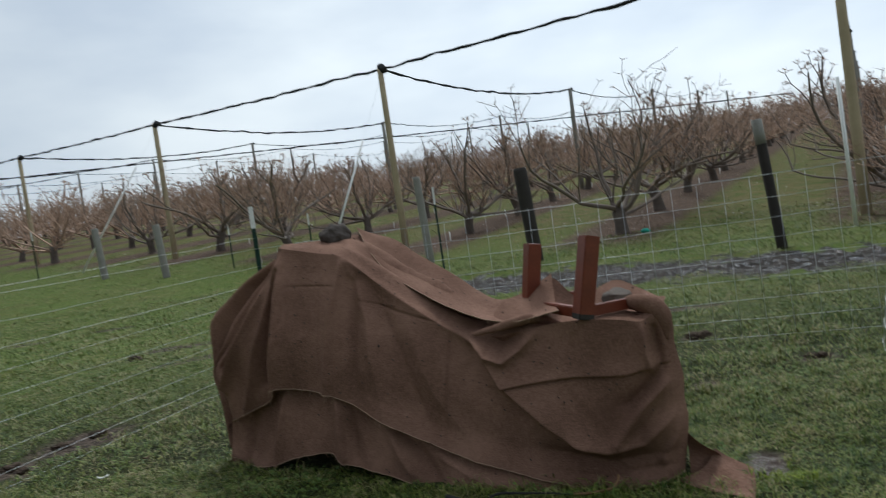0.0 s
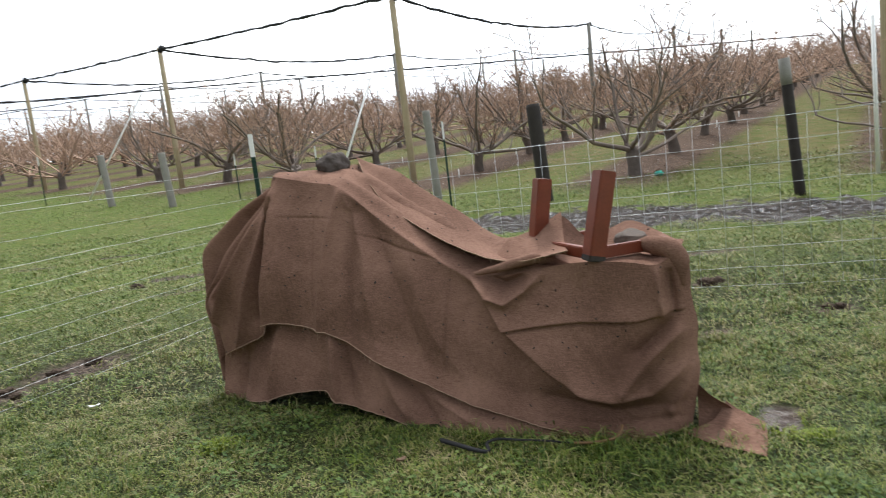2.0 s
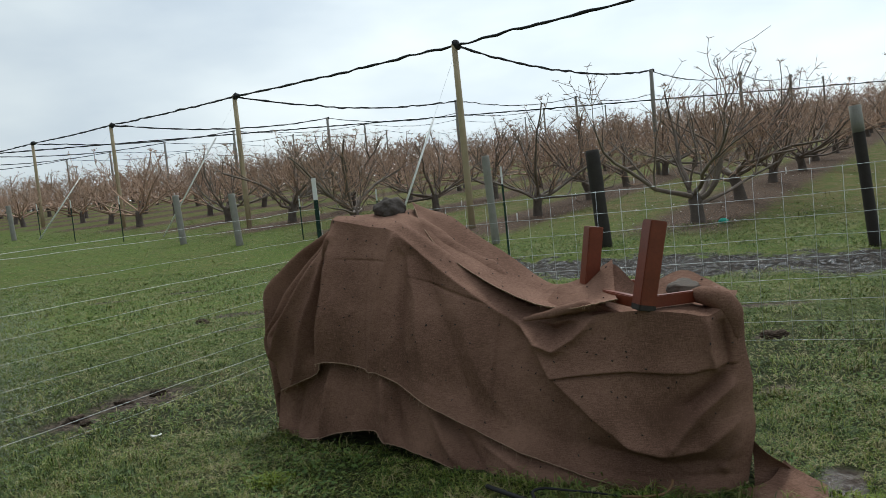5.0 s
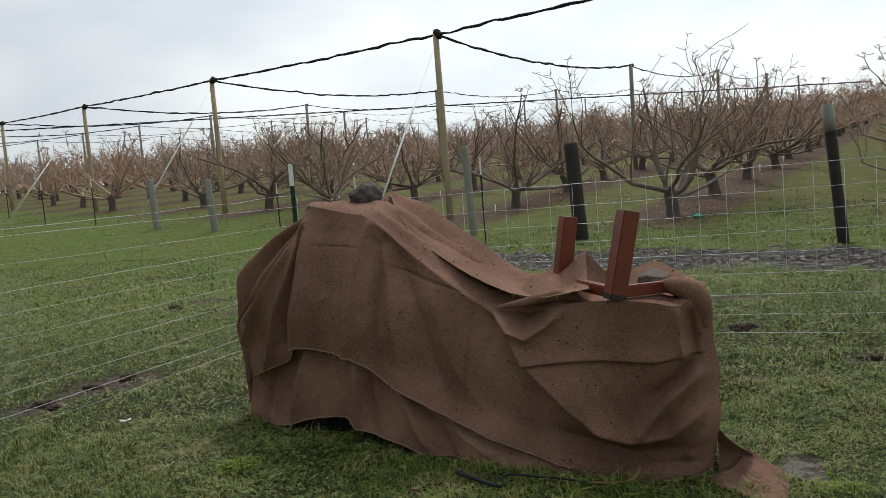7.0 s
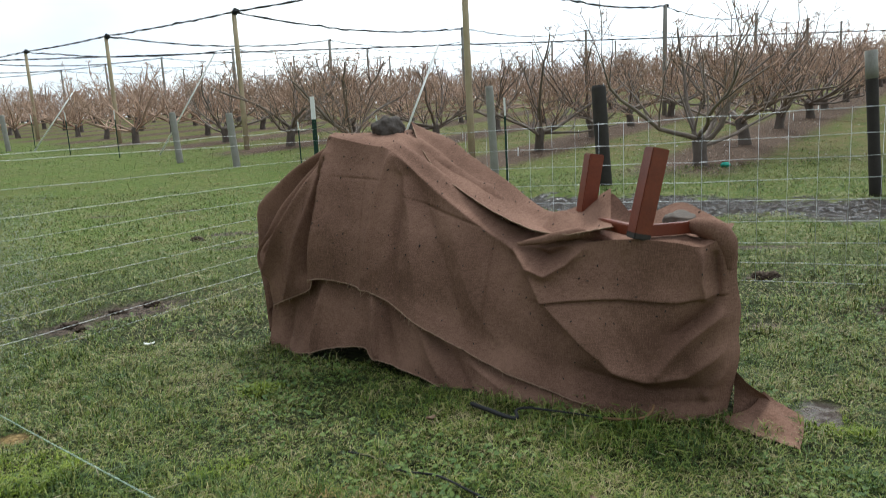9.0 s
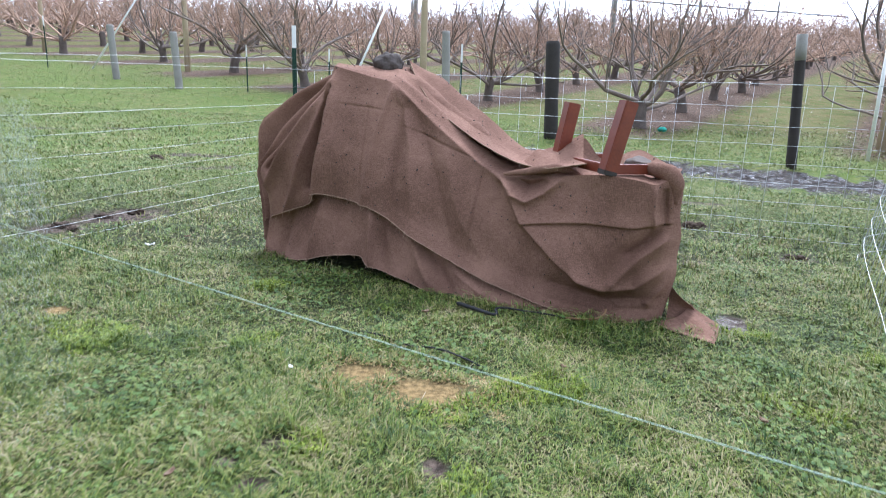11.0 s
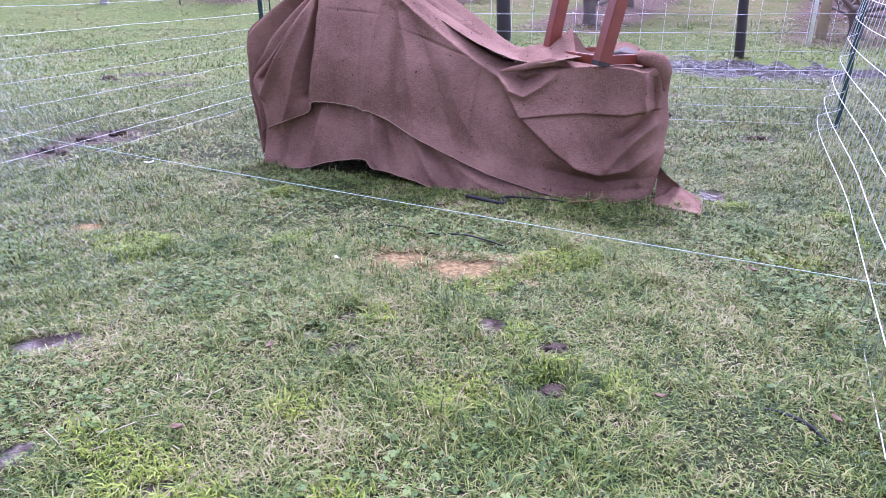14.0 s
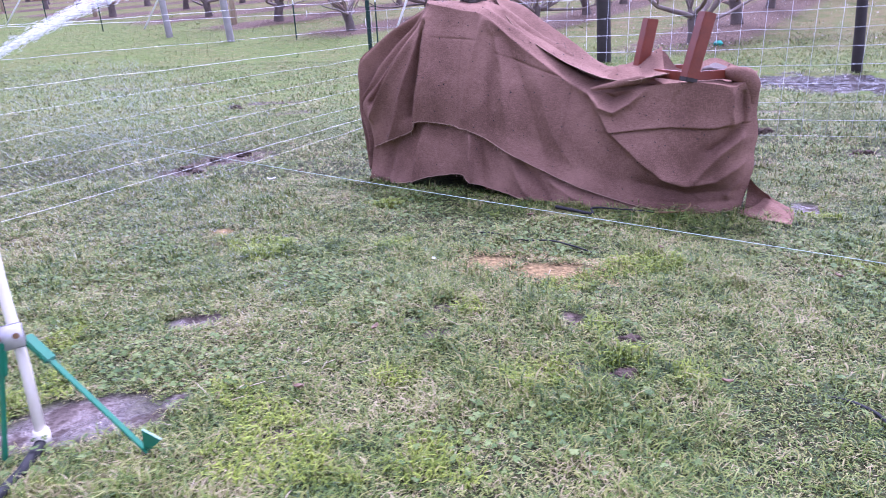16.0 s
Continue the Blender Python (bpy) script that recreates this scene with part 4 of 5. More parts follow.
# the overlapping edge that runs down from the top
SEAM = [(0.231, 0.5, 0.97), (0.315, 0.4, 0.877), (0.435, 0.3, 0.775), (0.529, 0.25, 0.722), (0.711, 0.17, 0.631), (0.875, 0.1, 0.571), (1.019, 0.045, 0.556), (1.115, 0, 0.576), (1.195, -0.02, 0.594)]
FLAP_TOP = [(x, y + 0.01, z + 0.006) for x, y, z in REAR[2:10]]
sheet("overlap_flap", FLAP_TOP, SEAM, [FLAP_TOP[0], (0.20, 0.535, 0.992), SEAM[0]], [FLAP_TOP[-1], (1.16, 0.14, 0.60), SEAM[-1]], 90, 26, push_flap, cover)

# frayed hems: a pale edge with loose threads
rng = random.Random(5)
for name, line, reach in (("hem_fringe", HEM, 0.012), ("under_hem_fringe", UNDER_LOW, 0.008), ("flap_fringe", SEAM, 0.007)):
    verts, faces = [], []
    front = name == "hem_fringe"
    edge = []
    for i in range(260):
        p = curve_point(line, i / 259)
        push = push_front if front else (push_lower if name == "under_hem_fringe" else push_flap)
        p = push(p, i / 259, 1.0)
        edge.append(p + Vector((0, -0.003, 0.001 * rng.uniform(-1, 1))))
        if rng.random() < 0.8:
            d = Vector((rng.gauss(0, 0.5), rng.gauss(-0.2, 0.3), -1)).normalized() * reach * rng.choice((0.4, 0.6, 0.8, 1.0, 1.0, 2.4))
            tube_data([p, p + d * 0.5 + Vector((0, -0.002, 0)), p + d], [0.0009, 0.0008, 0.0005], 3, verts, faces)
    tube_data(edge, [0.0021 + 0.0007 * math.sin(1.7 * i) * math.sin(0.31 * i) for i in range(260)], 5, verts, faces)
    raw_object(name, verts, faces, FRAY).parent = cover

# small dark flecks stuck to the cloth
bpy.context.view_layer.update()
verts, faces = [], []
for ob in [o for o in cover.children if o.name.split(".")[0] in ("front_sheet", "top_sheet", "under_sheet", "overlap_flap")]:
    mesh = ob.data
    count = {"front_sheet": 210, "top_sheet": 45, "under_sheet": 26, "overlap_flap": 22}[ob.name.split(".")[0]]
    for _ in range(count):
        v = mesh.vertices[rng.randrange(len(mesh.vertices))]
        if ob.name.startswith("front_sheet") and v.co.z < 0.75 and rng.random() < 0.45:
            continue
        p = cover.matrix_world @ v.co
        n = (cover.matrix_world.to_3x3() @ v.normal).normalized()
        if n.y > 0:
            n = -n
        t = n.cross(Vector((rng.gauss(0, 1), rng.gauss(0, 1), rng.gauss(0, 1)))).normalized()
        half = rng.uniform(0.0025, 0.0052)
        tube_data([p - t * half + n * 0.001, p - t * half * 0.4 + n * 0.0025, p + t * half * 0.4 + n * 0.0025, p + t * half + n * 0.001], [0.0007, 0.0020, 0.0022, 0.0008], 5, verts, faces)
tagged(raw_object("cloth_flecks", verts, faces, SPECK), "small dark flecks scattered on burlap", "debris", kind="stuff")

# ---------------------------------------------------------------- stone and upturned stool on the cover
place = cover.matrix_world.copy()
bm = bmesh.new()
bmesh.ops.create_icosphere(bm, subdivisions=4, radius=1.0)
for v in bm.verts:
    k = 1 + 0.26 * noise.noise(v.co * 1.6) + 0.14 * noise.noise(v.co * 4) + 0.05 * noise.noise(v.co * 11)
    v.co = Vector((v.co.x * 0.078, v.co.y * 0.065, v.co.z * 0.058)) * k
stone = mesh_object("stone", bm, STONE)
stone.matrix_world = place @ pose(0.125, 0.46, 0.990)
tagged(stone, "rough dark grey stone weighing down the burlap", "stone")

stool = thing("upturned_stool", "small red-brown wooden stool frame lying upside down on burlap", "stool")
stool.matrix_world = place @ pose(1.275, -0.045, 0.575)


def stool_part(name, size, at, turn=0.0, lean=0.0, tip=0.0):
    ob = part(name, box_bm(size, (0, 0, size[2] / 2), 0.003), RED_WOOD, stool, smooth=False)
    ob.matrix_basis = pose(*at, tip, lean, turn)
    return ob


front_leg = stool_part("leg", (0.056, 0.056, 0.285), (0.0, 0.0, 0.010), 36, 12.5, 2)
stool_part("leg", (0.056, 0.056, 0.270), (-0.245, 0.335, 0.005), 36, 9, 3)
stool_part("rail", (0.40, 0.024, 0.038), (-0.125, 0.170, 0.012), -53.5)
stool_part("rail", (0.26, 0.024, 0.038), (0.115, 0.085, 0.012), 36)
stool_part("rail", (0.26, 0.024, 0.038), (-0.125, 0.425, 0.012), 36)
part("foot", box_bm((0.057, 0.057, 0.022), (0, 0, 0.009), 0.003), DARK_WOOD, front_leg, "blackened end of the leg", smooth=False)
bm = bmesh.new()
bmesh.ops.create_icosphere(bm, subdivisions=4, radius=1.0)
for v in bm.verts:
    k = 1 + 0.22 * noise.noise(v.co * 1.5 + Vector((5, 2, 0))) + 0.10 * noise.noise(v.co * 4 + Vector((3, 0, 0))) + 0.03 * noise.noise(v.co * 12)
    v.co = Vector((v.co.x * 0.056, v.co.y * 0.045, v.co.z * 0.036)) * k
    v.co.z = min(v.co.z, 0.026 - 0.25 * v.co.x)
slab = mesh_object("stone", bm, TAN_STONE)
slab.matrix_world = place @ pose(1.375, 0.25, 0.604, 18, -6, 10)
tagged(slab, "flat tan and grey stone beside the upturned stool", "stone")


# foot of what stands under the cover, seen below the lifted hem
support = part("support_leg", box_bm((0.045, 0.045, 0.30), (0, 0, 0.15), 0.004), RED_WOOD, cover, "red-brown wooden leg under the lifted hem", smooth=False)
support.matrix_basis = pose(0.30, 0.14, -0.01, 0, 4, 20)


# ---------------------------------------------------------------- grass
def grass_material(name, ramp, rough=0.5):
    m = bpy.data.materials.new(name)
    m.use_nodes = True
    nt = m.node_tree
    bsdf = nt.nodes["Principled BSDF"]
    bsdf.inputs["Roughness"].default_value, bsdf.inputs["Specular IOR Level"].default_value = rough, 0.3
    geo, co = nt.nodes.new("ShaderNodeNewGeometry"), nt.nodes.new("ShaderNodeTexCoord")
    total = geo.outputs["Random Per Island"]
    for scale, weight in ((0.9, 0.7), (3.4, 1.2), (13.0, 1.0)):
        tx, off, add = nt.nodes.new("ShaderNodeTexNoise"), nt.nodes.new("ShaderNodeMath"), nt.nodes.new("ShaderNodeMath")
        tx.inputs["Scale"].default_value, tx.inputs["Detail"].default_value = scale, 3.0
        nt.links.new(co.outputs["Object"], tx.inputs["Vector"])
        off.operation, off.inputs[1].default_value = 'SUBTRACT', 0.5
        nt.links.new(tx.outputs["Fac"], off.inputs[0])
        add.operation, add.inputs[1].default_value = 'MULTIPLY_ADD', weight
        nt.links.new(off.outputs[0], add.inputs[0])
        nt.links.new(total, add.inputs[2])
        total = add.outputs[0]
    cr = nt.nodes.new("ShaderNodeValToRGB")
    while len(cr.color_ramp.elements) < len(ramp):
        cr.color_ramp.elements.new(0.5)
    for el, (pos, colour) in zip(cr.color_ramp.elements, ramp):
        el.position, el.color = pos, (*colour, 1)
    nt.links.new(total, cr.inputs[0])
    nt.links.new(cr.outputs[0], bsdf.inputs["Base Color"])
    return m


GRASS = grass_material("wet_grass", [(0.0, (0.026, 0.060, 0.006)), (0.30, (0.082, 0.134, 0.014)), (0.58, (0.158, 0.198, 0.028)), (0.80, (0.225, 0.224, 0.062)), (0.98, (0.280, 0.235, 0.115))])
CLOVER = grass_material("clover_leaves", [(0.0, (0.042, 0.085, 0.016)), (0.5, (0.085, 0.138, 0.028)), (1.0, (0.150, 0.196, 0.050))], 0.65)
MOSS = grass_material("bright_moss", [(0.0, (0.095, 0.140, 0.010)), (0.5, (0.165, 0.220, 0.016)), (1.0, (0.250, 0.300, 0.036))], 0.6)
COVER_INV = cover.matrix_world.inverted()


def open_ground(x, y):
    """False under the cover's sheets."""
    p = COVER_INV @ Vector((x, y, 0))
    if not (-0.33 < p.x < 1.75 and -0.13 < p.y < 0.60):
        return True
    if p.x > 1.56:
        return p.y > 0.05 or p.x > 1.74
    if p.x < 0.45:
        return p.y < 0.10
    if p.x < 1.2:
        return p.y < -0.06
    return p.y < -0.02


def blades(name, label, seed, count, area, length, width, mat, tilt=(10, 65), keep=None, tuft=9.0):
    """Count blades of grass, bent and lying all ways, within area (x0, x1, y0, y1)."""
    rng = np.random.default_rng(seed)
    xy = np.stack([rng.uniform(area[0], area[1], count), rng.uniform(area[2], area[3], count)], 1)
    ok = []
    for x, y in xy:
        if keep and not keep(x, y):
            continue
        if -3.5 < x < 3 and y < 6 and patch_depth(x, y) > rng.uniform(0.15, 0.8):
            continue
        if -0.9 < x and 6 < y < 12.5 and mud_band(x, y) > rng.uniform(0.2, 0.9):
            continue
        if 1.9 < y < 3.6 and not open_ground(x, y):
            continue
        ok.append((x, y, lawn(x, y) + 0.0015))
    base = np.array(ok)
    n = len(base)
    turn, lift = rng.uniform(0, 2 * np.pi, n), np.radians(rng.uniform(*tilt, n))
    long, wide = rng.uniform(*length, n), rng.uniform(*width, n)
    clump = np.array([0.40 + 0.7 * max(0.0, 0.5 + noise.noise((x * 2.3, y * 2.3, 9.0))) + 1.1 * max(0.0, 0.1 + noise.noise((x * tuft, y * tuft, 4.0))) for x, y, _ in base])
    long *= clump
    lift *= np.clip(0.6 + 0.5 * clump, 0.7, 1.5)
    ahead = np.stack([np.cos(turn), np.sin(turn), np.zeros(n)], 1)
    across = np.stack([-np.sin(turn), np.cos(turn), np.zeros(n)], 1) + 0.4 * rng.normal(size=(n, 3)) * [0, 0, 1]
    up = np.array([0, 0, 1.0])
    mid = base + ahead * (long * 0.5 * np.cos(lift))[:, None] + up * (long * 0.62 * np.sin(lift))[:, None]
    tip = base + ahead * (long * np.cos(lift * 0.6))[:, None] + up * (long * 0.72 * np.sin(lift))[:, None]
    half = across * (wide / 2)[:, None]
    verts = np.stack([base - half * 0.7, base + half * 0.7, mid + half, mid - half, tip], 1).reshape(-1, 3)
    me = bpy.data.meshes.new(name)
    loops = (np.array([0, 1, 2, 3, 3, 2, 4])[None] + 5 * np.arange(n)[:, None]).ravel()
    me.vertices.add(len(verts))
    me.vertices.foreach_set("co", verts.ravel())
    me.loops.add(len(loops))
    me.loops.foreach_set("vertex_index", loops.astype(np.int32))
    me.polygons.add(2 * n)
    me.polygons.foreach_set("loop_start", (np.array([0, 4])[None] + 7 * np.arange(n)[:, None]).ravel().astype(np.int32))
    me.update(calc_edges=True)
    me.materials.append(mat)
    return tagged(new(name, me), label, "grass", kind="stuff")


blades("short_grass", "short wet mown grass with straw-coloured blades", 1, 370000, (-3.6, 3.0, 0.05, 3.0), (0.018, 0.044), (0.0015, 0.0030), GRASS, (8, 52), keep=lambda x, y: -0.74 * (y + 0.8) - 0.85 < x < 0.85 * (y + 0.6) + 0.5)
blades("fine_grass", "fine low grass matted between the taller blades", 11, 170000, (-2.4, 1.9, 0.05, 1.7), (0.012, 0.032), (0.0010, 0.0019), GRASS, (2, 32), keep=lambda x, y: -0.74 * (y + 0.8) - 0.85 < x < 0.85 * (y + 0.6) + 0.5)
blades("lawn_grass", "wet lawn grass beyond the pen", 2, 200000, (-7.8, 6.5, 2.9, 7.2), (0.024, 0.055), (0.0026, 0.0046), GRASS, (8, 50), tuft=6.0, keep=lambda x, y: -0.95 * y - 1.0 < x < 0.75 * y + 1.4)
blades("rough_grass", "rough grass at the foot of the orchard", 3, 95000, (-13, 11, 7.0, 13.5), (0.035, 0.075), (0.0045, 0.008), GRASS, (12, 55), tuft=4.0, keep=lambda x, y: -0.95 * y - 1.0 < x < 0.75 * y + 1.4)
blades("tall_tufts", "longer bright green grass tufts", 4, 42000, (-2.6, 2.6, 0.2, 4.5), (0.035, 0.070), (0.0018, 0.0036), GRASS, (35, 75), keep=lambda x, y: noise.noise((x * 1.6, y * 1.6, 21.0)) > 0.22 or abs((x - NEAR_POST.x) * 0.832 - (y - NEAR_POST.y) * 0.554 + 0.12) < 0.20 + 0.12 * noise.noise((x * 3, y * 3, 8.0)))
DEAD_GRASS = grass_material("dead_grass", [(0.0, (0.210, 0.130, 0.048)), (0.5, (0.380, 0.250, 0.105)), (1.0, (0.480, 0.370, 0.200))], 0.7)
rusty = [p for p in PATCHES if p[5] == 1]
MOSSY = ((-0.11, 0.685, 0.07), (-0.15, 0.89, 0.08), (-0.36, 0.62, 0.10), (-0.52, 1.02, 0.06), (-0.72, 0.62, 0.06), (-0.95, 0.30, 0.14), (-0.60, 0.28, 0.10), (0.05, 0.62, 0.06))
blades("dead_grass", "matted orange-brown dead grass in a scorched patch", 9, 16000, (-0.80, 0.15, 1.1, 1.80), (0.016, 0.036), (0.0018, 0.0032), DEAD_GRASS, (2, 25), keep=lambda x, y: min(math.hypot((x - p[0]) / p[2], (y - p[1]) / p[3]) for p in rusty) < 1.55 + 1.0 * noise.noise((x * 14, y * 14, 2.0)))
blades("moss", "low yellow-green moss in the lawn", 5, 90000, (-1.8, 1.4, 0.2, 2.4), (0.022, 0.042), (0.002, 0.004), MOSS, (25, 80), keep=lambda x, y: noise.noise((x * 2.6, y * 2.6, 33.0)) > 0.36 or min(math.hypot((x - a) / r, (y - b) / (0.8 * r)) for a, b, r in MOSSY) < 1.0 + 0.5 * noise.noise((x * 20, y * 20, 3.0)))


blades("orchard_grass", "patchy grass between the tree rows", 6, 60000, (-26, 16, 13.2, 30), (0.04, 0.09), (0.006, 0.012), GRASS, (8, 45), keep=lambda x, y: -0.95 * y < x < 0.75 * y + 1.4 and (Vector((x, y)) - FRONT_TREE).dot(RUN) > 2.0 * noise.noise((x * 0.2, y * 0.2, 1.0)) + 40.0 * (x > 8) - 12.0 and ((Vector((x, y)) - FRONT_TREE).dot(RUN) < -0.8 or abs(((Vector((x, y)) - FRONT_TREE).dot(SIDE) / ROW_GAP + 0.5) % 1.0 - 0.5) > 0.24 + 0.1 * noise.noise((x, y, 4.0))))


def clover(count, seed):
    """Low three-lobed leaves in drifts."""
    rng = random.Random(seed)
    verts, faces = [], []
    while count > 0:
        x, y = rng.uniform(-2.4, 2.2), rng.uniform(0.2, 4.2)
        drift = noise.noise((x * 1.9, y * 1.9, 14.0))
        if drift < rng.uniform(0.0, 0.45) or patch_depth(x, y) > 0.4 or (y > 1.9 and not open_ground(x, y)):
            continue
        count -= 1
        z, a0, r = lawn(x, y) + rng.uniform(0.012, 0.034), rng.uniform(0, 6.28), rng.uniform(0.0045, 0.008)
        tip = Vector((rng.gauss(0, 0.35), rng.gauss(0, 0.35), 1)).normalized()
        sx = tip.orthogonal().normalized()
        sy = tip.cross(sx)
        start = len(verts)
        verts.append((x, y, z))
        for k in range(3):
            for da, rr in ((-0.85, 0.75), (-0.45, 1.25), (0.0, 1.12), (0.45, 1.25), (0.85, 0.75)):
                a = a0 + 2 * math.pi * k / 3 + da * 1.05
                q = Vector((x, y, z)) + (sx * math.cos(a) + sy * math.sin(a)) * r * rr + tip * 0.1 * r * abs(da)
                verts.append(tuple(q))
            b = start + 1 + 5 * k
            faces.append((start, b, b + 1, b + 2, b + 3, b + 4))
    tagged(raw_object("clover", verts, faces, CLOVER, False), "low clover leaves scattered through the lawn", "clover", kind="stuff")


clover(6000, 8)

# ---------------------------------------------------------------- hose, cord and scraps on the lawn
def line(name, path, radii, mat, sides=8, n=48):
    """A hose or cord bent smoothly along a path, resting on the lawn's bumps."""
    pts = []
    for k in range(n + 1):
        p = curve_point(path, k / n)
        pts.append((p.x, p.y, p.z + lawn(p.x, p.y)))
    size = [float(np.interp(k / n, np.linspace(0, 1, len(radii)), radii)) for k in range(n + 1)] if hasattr(radii, "__len__") else radii
    return tube(name, pts, size, mat, None, sides)


hose = line("garden_hose", [(-0.12, 2.11, 0.025), (-0.06, 2.05, 0.03), (-0.005, 2.0, 0.03), (0.03, 1.99, 0.03), (0.03, 2.03, 0.04), (0.07, 2.05, 0.04), (0.14, 2.03, 0.035), (0.22, 2.0, 0.035), (0.30, 1.975, 0.03)], [0.008, 0.008, 0.008, 0.006, 0.0045, 0.004, 0.0035, 0.003, 0.003], RUBBER, 8)
tagged(hose, "black rubber hose and cable lying beside the burlap", "hose")
CORD = material("tan_cord", (0.22, 0.12, 0.05), 0.6, scale=30.0, bump=0.1, tint=(0.12, 0.07, 0.03))
cord = line("tan_cord", [(0.30, 1.975, 0.03), (0.36, 1.955, 0.034), (0.42, 1.955, 0.036), (0.45, 1.97, 0.05), (0.46, 1.99, 0.06)], 0.0045, CORD, 6)
tagged(cord, "thin tan cord lying in the grass", "cord")
pipe = line("black_hose", [(-0.48, 1.80, 0.022), (-0.40, 1.76, 0.026), (-0.30, 1.69, 0.02), (-0.20, 1.64, 0.026), (-0.11, 1.57, 0.024), (-0.05, 1.535, 0.010)], 0.0032, RUBBER, 8)
tagged(pipe, "thin black drip hose half hidden in grass", "hose")
short = line("black_hose", [(0.32, 0.51, 0.000), (0.355, 0.475, 0.006), (0.385, 0.43, 0.006), (0.395, 0.385, 0.000), (0.44, 0.36, -0.014)], [0.003, 0.0045, 0.0045, 0.0045, 0.003], RUBBER, 8)
tagged(short, "short end of thick black hose in the grass", "hose")


def clod(x, y, size, seed, label="dark wet clod of turned mud", mat=MUD, name="mud_clod"):
    bm = bmesh.new()
    bmesh.ops.create_icosphere(bm, subdivisions=4, radius=1.0)
    for v in bm.verts:
        k = 1 + 0.55 * noise.noise(v.co * 1.7 + Vector((seed, 0, 0))) + 0.40 * noise.noise(v.co * 9.0) + 0.42 * noise.noise(v.co * 4.3 + Vector((0, seed, 0)))
        v.co = Vector((v.co.x * size, v.co.y * size * 0.8, v.co.z * size * 0.5)) * k
    ob = mesh_object(name, bm, mat)
    ob.matrix_world = pose(x, y, lawn(x, y) + size * 0.12, 0, 0, seed * 40)
    return tagged(ob, label, "clod", "mud clods")


for i, (x, y, size) in enumerate(((-2.20, 3.84, 0.05), (-2.36, 3.70, 0.045), (-2.46, 3.40, 0.05), (-2.36, 3.34, 0.035), (-3.35, 6.90, 0.07), (-0.07, 0.80, 0.028), (-0.055, 0.77, 0.020), (-0.13, 0.61, 0.024), (-0.11, 0.63, 0.018), (1.60, 4.02, 0.06), (1.66, 4.05, 0.045), (1.87, 3.22, 0.035), (1.93, 3.21, 0.03))):
    clod(x, y, size, i)


def scrap(x, y, size, mat, label, seed):
    """A curled leaf or petal lying on the grass."""
    bm = bmesh.new()
    bmesh.ops.create_grid(bm, x_segments=6, y_segments=4, size=1.0)
    for v in bm.verts:
        w = 1 - 0.7 * v.co.x ** 2
        v.co = Vector((v.co.x * size, v.co.y * size * 0.55 * w, size * (0.35 * v.co.y ** 2 + 0.25 * v.co.x ** 2)))
    bmesh.ops.solidify(bm, geom=bm.faces[:], thickness=0.001)
    ob = mesh_object("fallen_leaf", bm, mat)
    ob.matrix_world = pose(x, y, lawn(x, y) + 0.028, 8 * math.sin(seed), 9 * math.cos(seed * 2), seed * 67)
    return tagged(ob, label, "leaf", "fallen leaves")


LITTER = material("leaf_litter", (0.240, 0.150, 0.095), 0.8, scale=1.5, fine=8.0, bump=0.0, tint=(0.110, 0.070, 0.052), vary=0.45)
PALE_LITTER = material("pale_litter", (0.62, 0.58, 0.54), 0.8, scale=3.0, bump=0.0, tint=(0.40, 0.36, 0.33))
PETAL = material("white_petal", (0.78, 0.78, 0.76), 0.6, scale=60.0, bump=0.0, tint=(0.6, 0.6, 0.58))
LEAF = material("dead_leaf", (0.17, 0.115, 0.070), 0.7, scale=60.0, bump=0.1, tint=(0.11, 0.055, 0.03))
for i, (x, y, size) in enumerate(((-1.74, 2.93, 0.017), (-1.72, 2.95, 0.012), (-0.66, 1.44, 0.011))):
    scrap(x, y, size, PETAL, "white scrap lying on the wet lawn", i)
for i, (x, y, size) in enumerate(((-1.60, 3.12, 0.018), (0.43, 0.42, 0.014), (-0.95, 0.55, 0.018), (-0.25, 2.0, 0.02), (0.7, 1.2, 0.016), (0.10, 0.55, 0.014), (-0.8, 0.86, 0.015), (0.2, 1.5, 0.012))):
    scrap(x, y, size, LEAF, "curled brown dead leaf lying on the lawn", i + 3)

# ---------------------------------------------------------------- sprinkler tripod
tripod = thing("sprinkler_tripod", "green steel sprinkler tripod with a cream riser pipe standing in mud", "sprinkler", (-1.49, 0.36, 0))
tube("riser_pipe", [(0.008, -0.012, 0.035), (-0.004, 0.012, 0.20), (-0.031, 0.044, 0.38), (-0.10, 0.15, 1.0)], 0.0115, PVC, tripod, 14)
tube("coupling", [(0.010, -0.017, 0.012), (0.009, -0.014, 0.020), (0.009, -0.013, 0.034), (0.008, -0.012, 0.046)], [0.015, 0.0175, 0.0175, 0.0155], PVC, tripod, 14)
tube("feed_hose", [(0.010, -0.018, 0.020), (0.018, -0.06, 0.016), (0.03, -0.12, 0.014), (0.03, -0.20, 0.014), (0.0, -0.36, 0.012), (-0.10, -0.6, 0.01)], 0.0125, RUBBER, tripod, 10)
plate = part("bracket_plate", box_bm((0.072, 0.005, 0.055), (0, 0, 0), 0.004), STEEL, tripod, "zinc bracket plate with two bolts")
plate.matrix_basis = pose(-0.010, -0.004, 0.272, -12, -10, 8)
for dx in (-0.022, 0.020):
    bm = bmesh.new()
    bmesh.ops.create_cone(bm, cap_ends=True, segments=6, radius1=0.007, radius2=0.0065, depth=0.006)
    bolt = part("bolt", bm, CORD, plate, smooth=False)
    bolt.matrix_basis = pose(dx, -0.005, 0.0, 90, 0, 0)


